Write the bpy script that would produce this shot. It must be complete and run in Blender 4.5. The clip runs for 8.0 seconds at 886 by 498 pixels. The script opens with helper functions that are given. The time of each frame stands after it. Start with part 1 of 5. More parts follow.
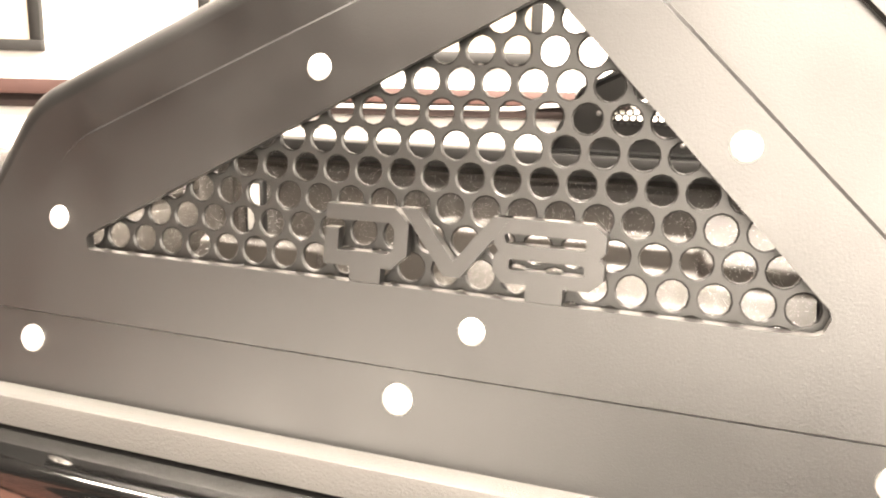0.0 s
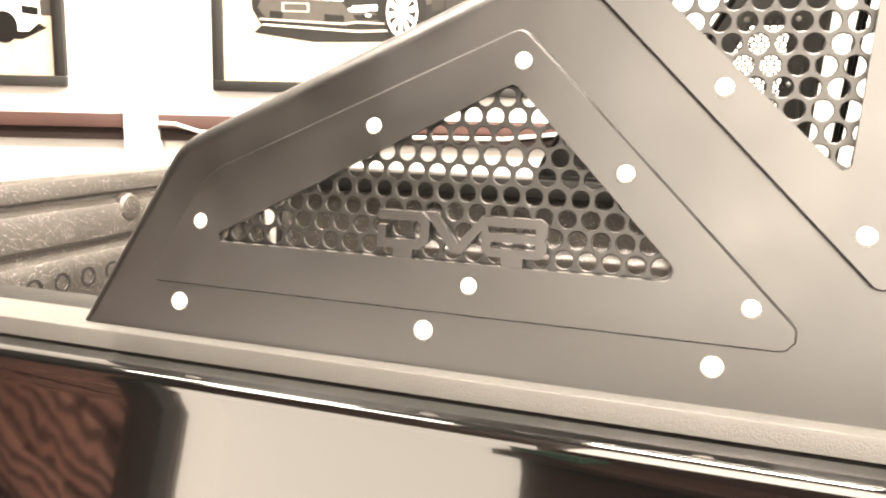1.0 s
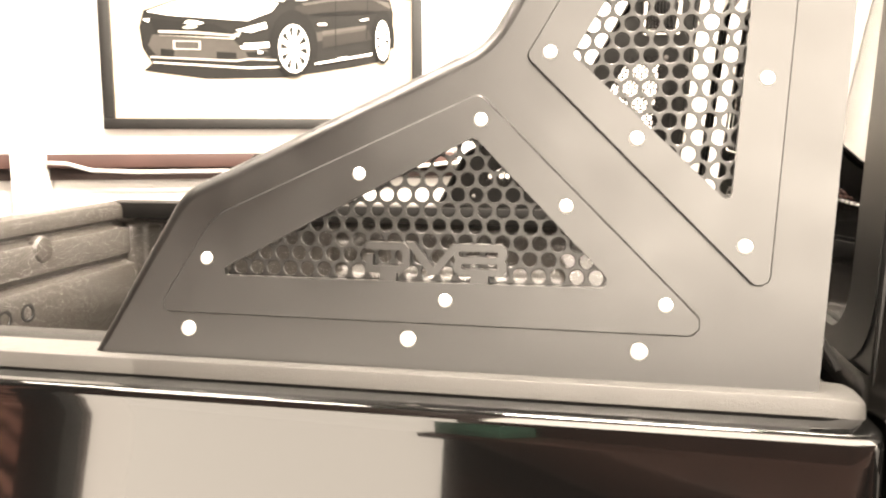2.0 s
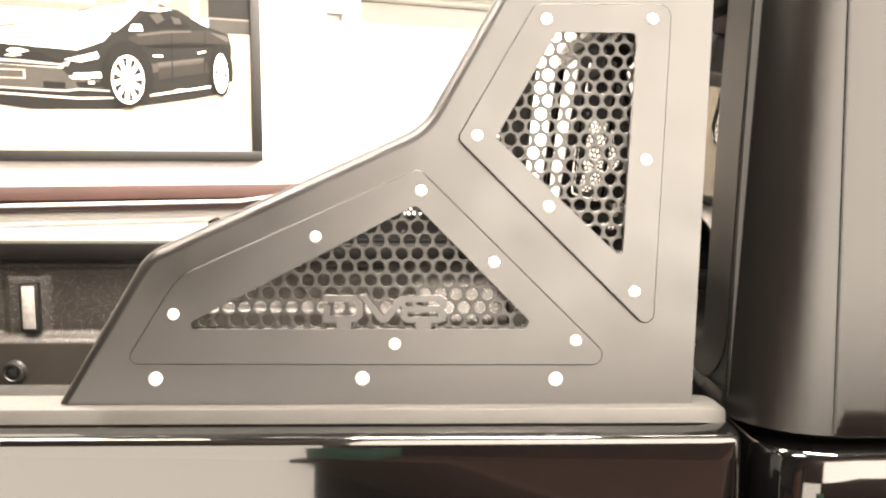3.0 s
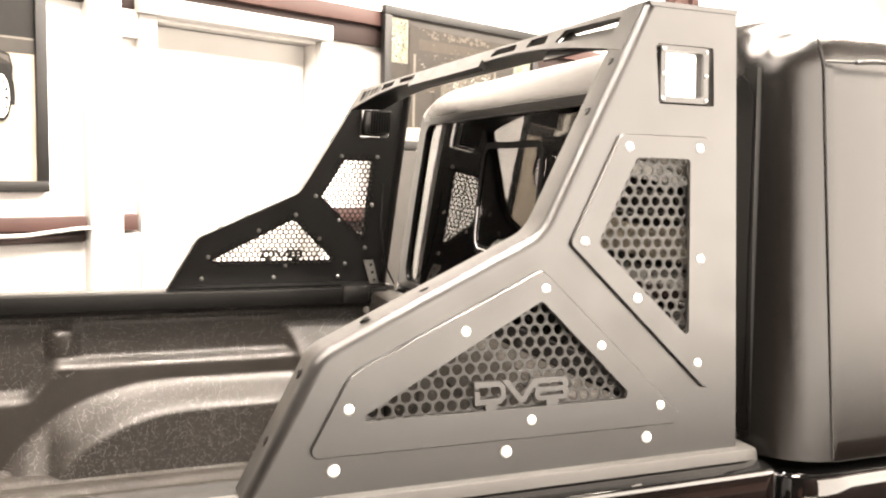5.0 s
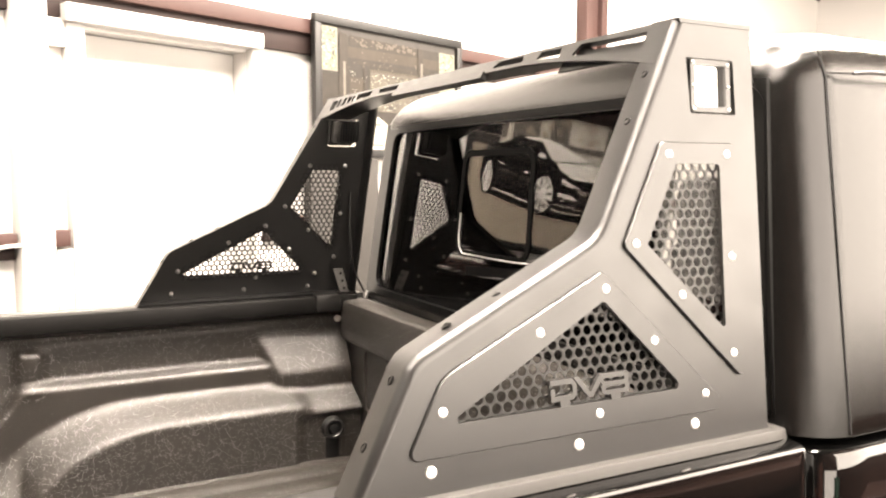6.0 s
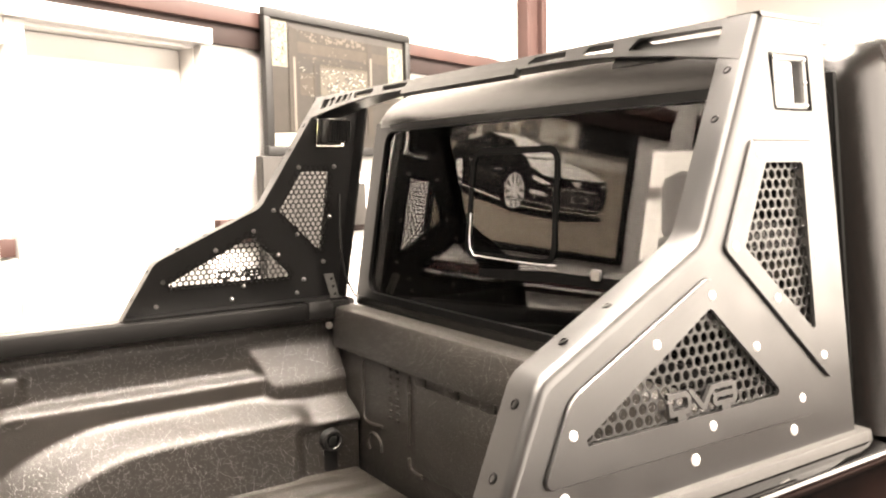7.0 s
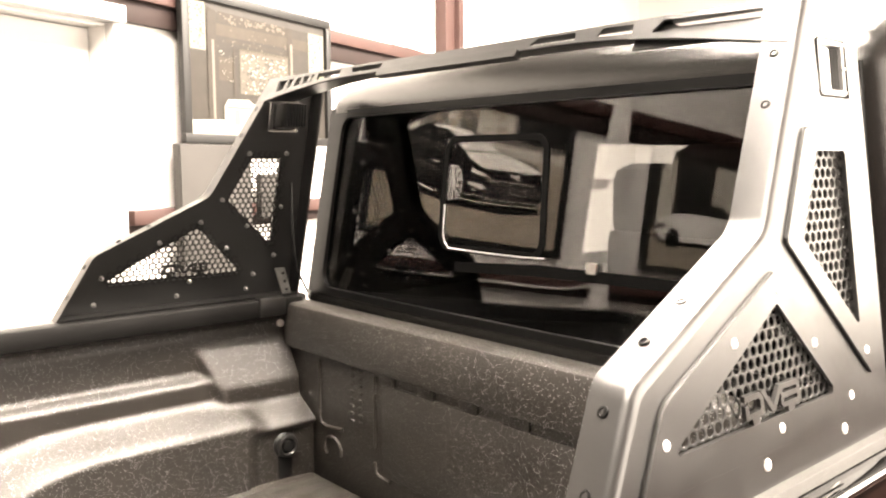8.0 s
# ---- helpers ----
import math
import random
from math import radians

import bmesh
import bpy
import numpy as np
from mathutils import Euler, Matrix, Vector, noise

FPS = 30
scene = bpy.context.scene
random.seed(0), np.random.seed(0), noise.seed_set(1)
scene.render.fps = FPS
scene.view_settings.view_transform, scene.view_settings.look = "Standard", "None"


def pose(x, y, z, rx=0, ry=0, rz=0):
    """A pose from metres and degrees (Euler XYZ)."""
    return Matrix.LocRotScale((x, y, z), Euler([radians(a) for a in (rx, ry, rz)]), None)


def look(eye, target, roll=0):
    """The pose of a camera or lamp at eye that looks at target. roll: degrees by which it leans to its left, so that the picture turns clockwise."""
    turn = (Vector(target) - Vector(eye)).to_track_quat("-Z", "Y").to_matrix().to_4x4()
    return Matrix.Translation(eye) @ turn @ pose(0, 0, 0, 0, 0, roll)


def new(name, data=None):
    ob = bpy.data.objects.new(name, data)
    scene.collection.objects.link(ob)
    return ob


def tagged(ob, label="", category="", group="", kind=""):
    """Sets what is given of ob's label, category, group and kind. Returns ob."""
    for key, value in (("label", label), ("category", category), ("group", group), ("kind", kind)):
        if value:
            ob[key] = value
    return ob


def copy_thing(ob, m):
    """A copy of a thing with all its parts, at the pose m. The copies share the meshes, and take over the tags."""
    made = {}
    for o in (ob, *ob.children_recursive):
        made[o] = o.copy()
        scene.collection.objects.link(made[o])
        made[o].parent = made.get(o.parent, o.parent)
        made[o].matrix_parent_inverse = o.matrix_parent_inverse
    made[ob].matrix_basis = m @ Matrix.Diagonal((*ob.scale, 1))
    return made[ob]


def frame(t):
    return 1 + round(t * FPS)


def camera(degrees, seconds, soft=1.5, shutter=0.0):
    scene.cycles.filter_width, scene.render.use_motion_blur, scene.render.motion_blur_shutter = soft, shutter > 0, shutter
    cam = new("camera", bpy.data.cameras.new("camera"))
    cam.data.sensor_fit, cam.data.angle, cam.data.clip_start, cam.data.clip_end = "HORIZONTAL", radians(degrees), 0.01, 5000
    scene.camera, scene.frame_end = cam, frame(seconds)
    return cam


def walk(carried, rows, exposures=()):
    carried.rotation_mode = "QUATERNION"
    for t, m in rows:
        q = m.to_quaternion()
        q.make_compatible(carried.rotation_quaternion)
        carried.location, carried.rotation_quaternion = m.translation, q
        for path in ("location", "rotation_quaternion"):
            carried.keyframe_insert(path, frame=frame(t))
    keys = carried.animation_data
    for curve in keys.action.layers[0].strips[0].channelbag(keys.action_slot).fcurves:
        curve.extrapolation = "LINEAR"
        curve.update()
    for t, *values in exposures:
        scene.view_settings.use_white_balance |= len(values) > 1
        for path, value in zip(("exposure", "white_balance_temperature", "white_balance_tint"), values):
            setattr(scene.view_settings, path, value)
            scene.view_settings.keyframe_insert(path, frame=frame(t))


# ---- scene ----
cam = camera(56.5, 8.0, soft=2.2)
PATH = [
    (0, (-0.187, -0.297, 1.463), (-0.854, 1.543, 1.051), 1.5),
    (0.5, (-0.151, -0.427, 1.482), (-0.809, 1.421, 1.095), 1.6),
    (1, (-0.121, -0.5, 1.481), (-0.785, 1.354, 1.134), 1.3),
    (2.5, (-0.196, -0.714, 1.519), (-0.361, 1.263, 1.265), -0.3),
    (3, (-0.253, -0.77, 1.543), (-0.21, 1.217, 1.317), 0.2),
    (3.5, (-0.313, -0.8, 1.569), (-0.134, 1.182, 1.367), 0.4),
    (4, (-0.433, -0.852, 1.595), (-0.075, 1.107, 1.411), 1.2),
    (4.5, (-0.569, -0.848, 1.629), (-0.011, 1.063, 1.436), 1.3),
    (5, (-0.708, -0.804, 1.64), (0.016, 1.051, 1.452), 1.4),
    (6.5, (-0.972, -0.707, 1.651), (0.045, 1.005, 1.472), -0.7),
    (7, (-1.043, -0.593, 1.659), (0.06, 1.064, 1.47), -1.0),
    (7.2, (-1.073, -0.539, 1.656), (0.082, 1.083, 1.466), -0.9),
    (7.5, (-1.102, -0.477, 1.651), (0.124, 1.092, 1.456), -0.8),
    (8, (-1.122, -0.413, 1.65), (0.18, 1.091, 1.442), -0.3),
]
walk(cam, [(t, look(eye, target, roll)) for t, eye, target, roll in PATH],
     exposures=[(0.0, 0.58, 7800, 14), (1.0, 0.12, 8000, 14), (2.5, 0.0, 7900, 14), (4.5, -0.36, 7600, 15), (6.5, -0.22, 7700, 16), (8.0, 0.15, 7700, 15)])

# ---- light ----
ANG = radians(21.8)                     # the building stands at an angle to the truck
WU = Vector((math.cos(ANG), math.sin(ANG), 0))
WN = Vector((-math.sin(ANG), math.cos(ANG), 0))
W0 = Vector((0, 3.446, 0))


def wpt(s, off, z):
    """A place along the far wall: s to the right, off into the room, z up."""
    p = W0 + WU * s - WN * off
    return Vector((p.x, p.y, z))


world = bpy.data.worlds.new("world")
scene.world = world
world.use_nodes = True
wn = world.node_tree
sky = wn.nodes.new("ShaderNodeTexSky")
sky.sky_type, sky.sun_disc = "NISHITA", False
sky.sun_elevation, sky.sun_rotation = radians(48), radians(150)
wn.nodes["Background"].inputs["Strength"].default_value = 0.15
wn.links.new(sky.outputs["Color"], wn.nodes["Background"].inputs["Color"])


def area_lamp(name, s, off, z, w, h, watts, toward, colour=(1, 0.97, 0.92)):
    d = bpy.data.lights.new(name, "AREA")
    d.shape, d.size, d.size_y, d.energy, d.color = "RECTANGLE", w, h, watts, colour
    ob = new(name, d)
    eye = wpt(s, off, z)
    turn = (Vector(toward)).to_track_quat("-Z", "Y").to_matrix().to_4x4()
    ob.matrix_world = Matrix.Translation(eye) @ turn
    return ob


DEPTH = 7.0                             # room depth from the far wall
OPEN_A, OPEN_B, OPEN_C = (1.3, 8.4, 1.1, 3.9), (-4.0, -2.35, 0.0, 1.40), (-2.28, 1.1, 1.42, 3.0)   # two window bands and an open doorway behind the camera
NEAR = 4.45                             # the doorway's wall stands closer than the windows
for (s0, s1, z0, z1), power, off in ((OPEN_A, 1140, DEPTH), (OPEN_B, 72, NEAR), (OPEN_C, 300, NEAR)):
    area_lamp("daylight", (s0 + s1) / 2, off + 0.02, (z0 + z1) / 2, s1 - s0, z1 - z0, power, WN)
CEIL = 4.4
LIGHTS = [(s, o, p * (0.3 if s < -3 else 1.0)) for o, p in ((2.0, 360), (3.2, 600)) for s in (-3.3, -1.2, 0.9, 2.7, 4.5)]
for s, o, p in LIGHTS:
    area_lamp("ceiling_lamp", s, o, CEIL - 0.13, 1.3, 0.28, p, (0, 0, -1), (1, 0.98, 0.95))


# ---- materials ----
def mat(name, colour, rough=0.5, metal=0.0, spec=0.5, coat=0.0, vary=0.12, scale=6.0, bump=0.0, bscale=200.0, rvary=0.1, glint=0.0, glow=0.0, bdist=0.002, glint_from=0.3):
    m = bpy.data.materials.new(name)
    m.use_nodes = True
    t = m.node_tree
    b = t.nodes["Principled BSDF"]
    b.inputs["Metallic"].default_value, b.inputs["Specular IOR Level"].default_value = metal, spec
    b.inputs["Coat Weight"].default_value = coat
    b.inputs["Coat Roughness"].default_value = 0.03
    geo = t.nodes.new("ShaderNodeTexCoord")
    big = t.nodes.new("ShaderNodeTexNoise")
    big.inputs["Scale"].default_value, big.inputs["Detail"].default_value = scale, 5
    fine = t.nodes.new("ShaderNodeTexNoise")
    fine.inputs["Scale"].default_value, fine.inputs["Detail"].default_value = bscale, 3
    for n in (big, fine):
        t.links.new(geo.outputs["Object"], n.inputs["Vector"])
    ramp = t.nodes.new("ShaderNodeMapRange")
    ramp.inputs["From Min"].default_value, ramp.inputs["From Max"].default_value = 0.3, 0.7
    ramp.inputs["To Min"].default_value, ramp.inputs["To Max"].default_value = 1 - vary, 1 + vary
    t.links.new(big.outputs["Fac"], ramp.inputs["Value"])
    mul = t.nodes.new("ShaderNodeVectorMath")
    mul.operation = "SCALE"
    mul.inputs[0].default_value = colour
    t.links.new(ramp.outputs["Result"], mul.inputs["Scale"])
    out = mul.outputs["Vector"]
    if glint:
        # pale cells in the base colour stand for glints off a glossy grain
        glint_cells = t.nodes.new("ShaderNodeTexVoronoi")
        glint_cells.inputs["Scale"].default_value = 315.0
        t.links.new(geo.outputs["Object"], glint_cells.inputs["Vector"])
        sp = t.nodes.new("ShaderNodeMapRange")
        sp.inputs["From Min"].default_value, sp.inputs["From Max"].default_value = glint_from, glint_from * 0.6
        sp.inputs["To Min"].default_value, sp.inputs["To Max"].default_value = 0.0, glint
        t.links.new(glint_cells.outputs["Distance"], sp.inputs["Value"])
        few = t.nodes.new("ShaderNodeMapRange")
        few.inputs["From Min"].default_value, few.inputs["From Max"].default_value = 0.62, 0.68
        t.links.new(glint_cells.outputs["Color"], few.inputs["Value"])
        only = t.nodes.new("ShaderNodeMath")
        only.operation = "MULTIPLY"
        t.links.new(sp.outputs["Result"], only.inputs[0])
        t.links.new(few.outputs["Result"], only.inputs[1])
        add = t.nodes.new("ShaderNodeVectorMath")
        add.operation = "ADD"
        t.links.new(out, add.inputs[0])
        t.links.new(only.outputs["Value"], add.inputs[1])
        out = add.outputs["Vector"]
    t.links.new(out, b.inputs["Base Color"])
    rr = t.nodes.new("ShaderNodeMapRange")
    rr.inputs["To Min"].default_value, rr.inputs["To Max"].default_value = max(0.0, rough * (1 - rvary)), min(1.0, rough * (1 + rvary))
    t.links.new(big.outputs["Fac"], rr.inputs["Value"])
    t.links.new(rr.outputs["Result"], b.inputs["Roughness"])
    if bump:
        bp = t.nodes.new("ShaderNodeBump")
        bp.inputs["Strength"].default_value, bp.inputs["Distance"].default_value = bump, bdist
        t.links.new(fine.outputs["Fac"], bp.inputs["Height"])
        t.links.new(bp.outputs["Normal"], b.inputs["Normal"])
    if glow:
        b.inputs["Emission Color"].default_value = (*colour, 1)
        b.inputs["Emission Strength"].default_value = glow
    return m


def grain_mat(name, light, dark):
    """Stained boards with long wavering growth rings."""
    m = mat(name, light, 0.5, vary=0.3, scale=3, bump=0.1, bscale=40)
    t = m.node_tree
    b = t.nodes["Principled BSDF"]
    geo = t.nodes.new("ShaderNodeTexCoord")
    squeeze = t.nodes.new("ShaderNodeMapping")
    squeeze.inputs["Scale"].default_value = (0.35, 0.35, 1.0)
    t.links.new(geo.outputs["Object"], squeeze.inputs["Vector"])
    wave = t.nodes.new("ShaderNodeTexWave")
    wave.bands_direction = "Z"
    for key, value in (("Scale", 7.0), ("Distortion", 7.0), ("Detail", 3.0), ("Detail Scale", 1.4)):
        wave.inputs[key].default_value = value
    t.links.new(squeeze.outputs["Vector"], wave.inputs["Vector"])
    ramp = t.nodes.new("ShaderNodeValToRGB")
    ramp.color_ramp.elements[0].position, ramp.color_ramp.elements[0].color = 0.25, (*dark, 1)
    ramp.color_ramp.elements[1].position, ramp.color_ramp.elements[1].color = 0.62, (*light, 1)
    t.links.new(wave.outputs["Fac"], ramp.inputs["Fac"])
    t.links.new(ramp.outputs["Color"], b.inputs["Base Color"])
    return m


SATIN = mat("satin_black_powder_coat", (0.0020, 0.0019, 0.0018), 0.37, spec=0.64, vary=0.12, scale=22, bump=0.07, bscale=1300, rvary=0.36)
PUNCH = mat("punched_sheet_coating", (0.0024, 0.0023, 0.0021), 0.42, spec=0.42, vary=0.12, scale=20, bump=0.06, bscale=1300)
GLOSS = mat("gloss_black_paint", (0.002, 0.002, 0.002), 0.10, spec=0.2, coat=1.0, vary=0.1, scale=3)
# the liner's sparkle is painted in as pale specks
LINER = mat("sprayed_bed_liner", (0.0138, 0.0115, 0.0093), 0.37, spec=0.64, vary=0.22, scale=14, bump=0.9, bscale=430, glint=0.52, bdist=0.0016, glint_from=0.29)
PLAST = mat("black_moulded_plastic", (0.005, 0.0048, 0.0046), 0.36, vary=0.12, scale=10, bump=0.1, bscale=700)
LIP = mat("matte_black_rail_lip", (0.003, 0.0028, 0.0026), 0.55, spec=0.2, vary=0.2, scale=14, bump=0.2, bscale=500)
RAIL = mat("satin_rail_plastic", (0.034, 0.0327, 0.031), 0.50, spec=0.48, vary=0.10, scale=10, bump=0.25, bscale=900)
HARD = mat("textured_hardtop", (0.0040, 0.0037, 0.0034), 0.20, spec=0.32, vary=0.1, scale=5, bump=0.12, bscale=1500)
STEEL = mat("bright_steel", (0.86, 0.85, 0.83), 0.55, 1.0, vary=0.05, scale=120, bump=0.05, bscale=900)
NUTST = mat("zinc_nut_steel", (0.30, 0.295, 0.285), 0.38, 1.0, vary=0.1, scale=120)
DARKST = mat("dark_steel", (0.008, 0.008, 0.0078), 0.36, 0.0, scale=60)
SEAL = mat("black_window_seal", (0.003, 0.003, 0.003), 0.30, spec=0.14, vary=0.1, scale=30)
RUBBER = mat("black_rubber", (0.006, 0.006, 0.006), 0.5, spec=0.3, scale=40, bump=0.1)
WHITE = mat("white_painted_steel_sheet", (0.58, 0.565, 0.545), 0.5, vary=0.03, scale=1.2, bump=0.05, bscale=30)
TRIM = mat("white_trim_paint", (0.42, 0.41, 0.395), 0.45, vary=0.04, scale=3)
REDP = mat("red_oxide_primer", (0.036, 0.0165, 0.0138), 0.6, spec=0.3, vary=0.18, scale=5, bump=0.1, bscale=90)
# darker copy of the girts' primer, carrying the shade below their flanges
SHADED_RED = mat("red_primer_in_shade", (0.014, 0.008, 0.007), 0.7, spec=0.2, vary=0.2, scale=6)
FLOOR = mat("sealed_concrete", (0.012, 0.0115, 0.0105), 0.5, vary=0.2, scale=1.5, bump=0.08, bscale=60)
REDWOOD = grain_mat("red_stained_timber", (0.60, 0.31, 0.25), (0.040, 0.018, 0.015))
BROWN = mat("dark_brown_wood", (0.036, 0.016, 0.012), 0.5, vary=0.35, scale=4, bump=0.1, bscale=50)
SLIDE = mat("black_slider_frame", (0.002, 0.002, 0.002), 0.7, spec=0.04, vary=0.1, scale=20)
FRAME = mat("black_picture_frame", (0.006, 0.0057, 0.0054), 0.5, spec=0.3, vary=0.15, scale=20)
TUBE = mat("lamp_diffuser", (1, 0.98, 0.95), 0.4, glow=30.0)
LED = mat("lit_lamp_face", (1.0, 0.98, 0.95), 0.4, glow=4.0)
LENS = mat("pale_lamp_lens", (0.22, 0.215, 0.205), 0.25, vary=0.2, scale=60)
ASPH = mat("pale_concrete_apron", (0.4, 0.39, 0.36), 0.8, vary=0.15, scale=0.8, bump=0.1, bscale=40)


def glass_mat(name, colour):
    m = bpy.data.materials.new(name)
    m.use_nodes = True
    b = m.node_tree.nodes["Principled BSDF"]
    b.inputs["Base Color"].default_value = (*colour, 1)
    b.inputs["Roughness"].default_value = 0.0
    b.inputs["Transmission Weight"].default_value = 1.0
    b.inputs["IOR"].default_value = 1.44
    return m


GLASS = glass_mat("privacy_glass", (0.30, 0.30, 0.30))
CLEAR_GLASS = glass_mat("clear_glass", (0.90, 0.91, 0.90))


def ink(name, colour):
    return mat("print_" + name, colour, 0.55, spec=0.15, vary=0.10, scale=18, rvary=0.05)


# ---- building helpers ----
def root(name, loc, label, category, group="", kind=""):
    ob = new(name)
    ob.empty_display_size = 0.05
    ob.location = loc
    return tagged(ob, label, category, group, kind)


def finish(bm, name, material, smooth=35):
    me = bpy.data.meshes.new(name)
    bmesh.ops.recalc_face_normals(bm, faces=bm.faces)
    bm.to_mesh(me)
    bm.free()
    if material:
        me.materials.append(material)
    if smooth:
        for p in me.polygons:
            p.use_smooth = True
        me.set_sharp_from_angle(angle=radians(smooth))
    return me


def part(name, bm, material, parent, label="", smooth=35):
    """One mesh, given in world metres, under a thing or a part."""
    ob = new(name, finish(bm, name, material, smooth))
    ob.parent = parent
    ob.matrix_parent_inverse = Matrix.Translation(-parent.location)
    if label:
        tagged(ob, label)
    return ob


def alone(name, bm, material, label, category, group="", kind="", smooth=35):
    ob = new(name, finish(bm, name, material, smooth))
    return tagged(ob, label, category, group, kind)


def box(bm, lo, hi, bevel=0.0, m=None, seg=2):
    c = [(a + b) / 2 for a, b in zip(lo, hi)]
    d = [abs(b - a) for a, b in zip(lo, hi)]
    vs = bmesh.ops.create_cube(bm, size=1.0, matrix=Matrix.Translation(c) @ Matrix.Diagonal((*d, 1)))["verts"]
    if bevel:
        es = list({e for v in vs for e in v.link_edges})
        out = bmesh.ops.bevel(bm, geom=es, offset=bevel, segments=seg, affect="EDGES", profile=0.5)
        vs = list({v for f in out["faces"] for v in f.verts} | {v for v in vs if v.is_valid})
    if m is not None:
        bmesh.ops.transform(bm, matrix=m, verts=[v for v in vs if v.is_valid])
    return bm


def one_box(lo, hi, bevel=0.0, m=None):
    return box(bmesh.new(), lo, hi, bevel, m)


def wall_box(s0, s1, o0, o1, z0, z1, bevel=0.0, bm=None):
    """A box in the building's own axes."""
    m = Matrix(((WU.x, -WN.x, 0, W0.x), (WU.y, -WN.y, 0, W0.y), (0, 0, 1, 0), (0, 0, 0, 1)))
    return box(bm or bmesh.new(), (s0, o0, z0), (s1, o1, z1), bevel, m)


def rounded(pts, radii, seg=6):
    """The polygon with its corners rounded."""
    out = []
    n = len(pts)
    for i, p in enumerate(pts):
        r = radii[i] if isinstance(radii, (list, tuple)) else radii
        p, a, b = Vector(p), Vector(pts[i - 1]), Vector(pts[(i + 1) % n])
        if r <= 0:
            out.append(p)
            continue
        u, v = (a - p).normalized(), (b - p).normalized()
        half = u.angle(v) / 2
        cut = min(r / math.tan(half), 0.48 * (a - p).length, 0.48 * (b - p).length)
        rr = cut * math.tan(half)
        c = p + (u + v).normalized() * (rr / math.sin(half))
        s, e = p + u * cut - c, p + v * cut - c
        for k in range(seg + 1):
            q = s.lerp(e, k / seg)
            out.append(c + q.normalized() * rr)
    return out


def grow(loop, by):
    """The loop pushed outwards by a distance (for a shape seen from inside its middle)."""
    n = len(loop)
    out = []
    area = sum(loop[i][0] * loop[(i + 1) % n][1] - loop[(i + 1) % n][0] * loop[i][1] for i in range(n))
    sign = 1 if area > 0 else -1
    for i in range(n):
        a, b = Vector(loop[i - 1]), Vector(loop[(i + 1) % n])
        d = (b - a).normalized()
        out.append((loop[i][0] + sign * d.y * by, loop[i][1] - sign * d.x * by))
    return out


def plate(outline, holes, d0, d1, place, bevel=0.0):
    """A flat plate with holes: 2-D outline and holes, from depth d0 to d1, laid out by place(x, z, d)."""
    bm = bmesh.new()
    loops = [outline, *holes]
    edges, rings = [], []
    for loop in loops:
        vs = [bm.verts.new((p[0], p[1], 0)) for p in loop]
        rings.append(vs)
        edges += [bm.edges.new((vs[i], vs[(i + 1) % len(vs)])) for i in range(len(vs))]
    bmesh.ops.triangle_fill(bm, edges=edges, use_beauty=True, use_dissolve=False)
    front = list(bm.faces)
    pairs = {}
    for v in list(bm.verts):
        pairs[v] = bm.verts.new((v.co.x, v.co.y, 1))
    for f in front:
        bm.faces.new([pairs[v] for v in reversed(f.verts)])
    for vs in rings:
        for i in range(len(vs)):
            a, b = vs[i], vs[(i + 1) % len(vs)]
            bm.faces.new((a, b, pairs[b], pairs[a]))
    if bevel:
        # a chamfered step round the outline, laid under the front face
        inner = grow(outline, -bevel)
        mid = []
        for v, q in zip(rings[0], inner):
            w = bm.verts.new((v.co.x, v.co.y, 0.4))
            mid.append(w)
            v.co.x, v.co.y = q[0], q[1]
        n = len(mid)
        for i in range(n):
            a, b = rings[0][i], rings[0][(i + 1) % n]
            old = bm.faces.get((a, b, pairs[b], pairs[a]))
            if old:
                bm.faces.remove(old)
            bm.faces.new((a, b, mid[(i + 1) % n], mid[i]))
            bm.faces.new((mid[i], mid[(i + 1) % n], pairs[b], pairs[a]))
    for v in bm.verts:
        v.co = place(v.co.x, v.co.y, d0 + (d1 - d0) * v.co.z)
    return bm


def lathe(profile, m, seg=16):
    """A turned shape: (radius, height) pairs round z, moved by m."""
    bm = bmesh.new()
    rings = []
    for r, h in profile:
        if r < 1e-6:
            rings.append([bm.verts.new((0, 0, h))])
        else:
            rings.append([bm.verts.new((r * math.cos(2 * math.pi * k / seg), r * math.sin(2 * math.pi * k / seg), h)) for k in range(seg)])
    for a, b in zip(rings, rings[1:]):
        for k in range(seg):
            j = (k + 1) % seg
            q = [a[k % len(a)], a[j % len(a)], b[j % len(b)], b[k % len(b)]]
            q = list(dict.fromkeys(q))
            if len(q) > 2:
                bm.faces.new(q)
    bmesh.ops.transform(bm, matrix=m, verts=bm.verts)
    return bm


def sweep(bm, path, r, seg=8):
    """A round rod along points."""
    path = [Vector(p) for p in path]
    rings = []
    for i, p in enumerate(path):
        d = (path[min(i + 1, len(path) - 1)] - path[max(i - 1, 0)]).normalized()
        x = d.orthogonal().normalized() if i == 0 else (rings[-1][1] - d * rings[-1][1].dot(d)).normalized()
        y = d.cross(x)
        rings.append(([bm.verts.new(p + r * (math.cos(2 * math.pi * k / seg) * x + math.sin(2 * math.pi * k / seg) * y)) for k in range(seg)], x))
    for (a, _), (b, _) in zip(rings, rings[1:]):
        for k in range(seg):
            bm.faces.new((a[k], a[(k + 1) % seg], b[(k + 1) % seg], b[k]))
    bm.faces.new(rings[0][0])
    bm.faces.new(rings[-1][0])
    return bm


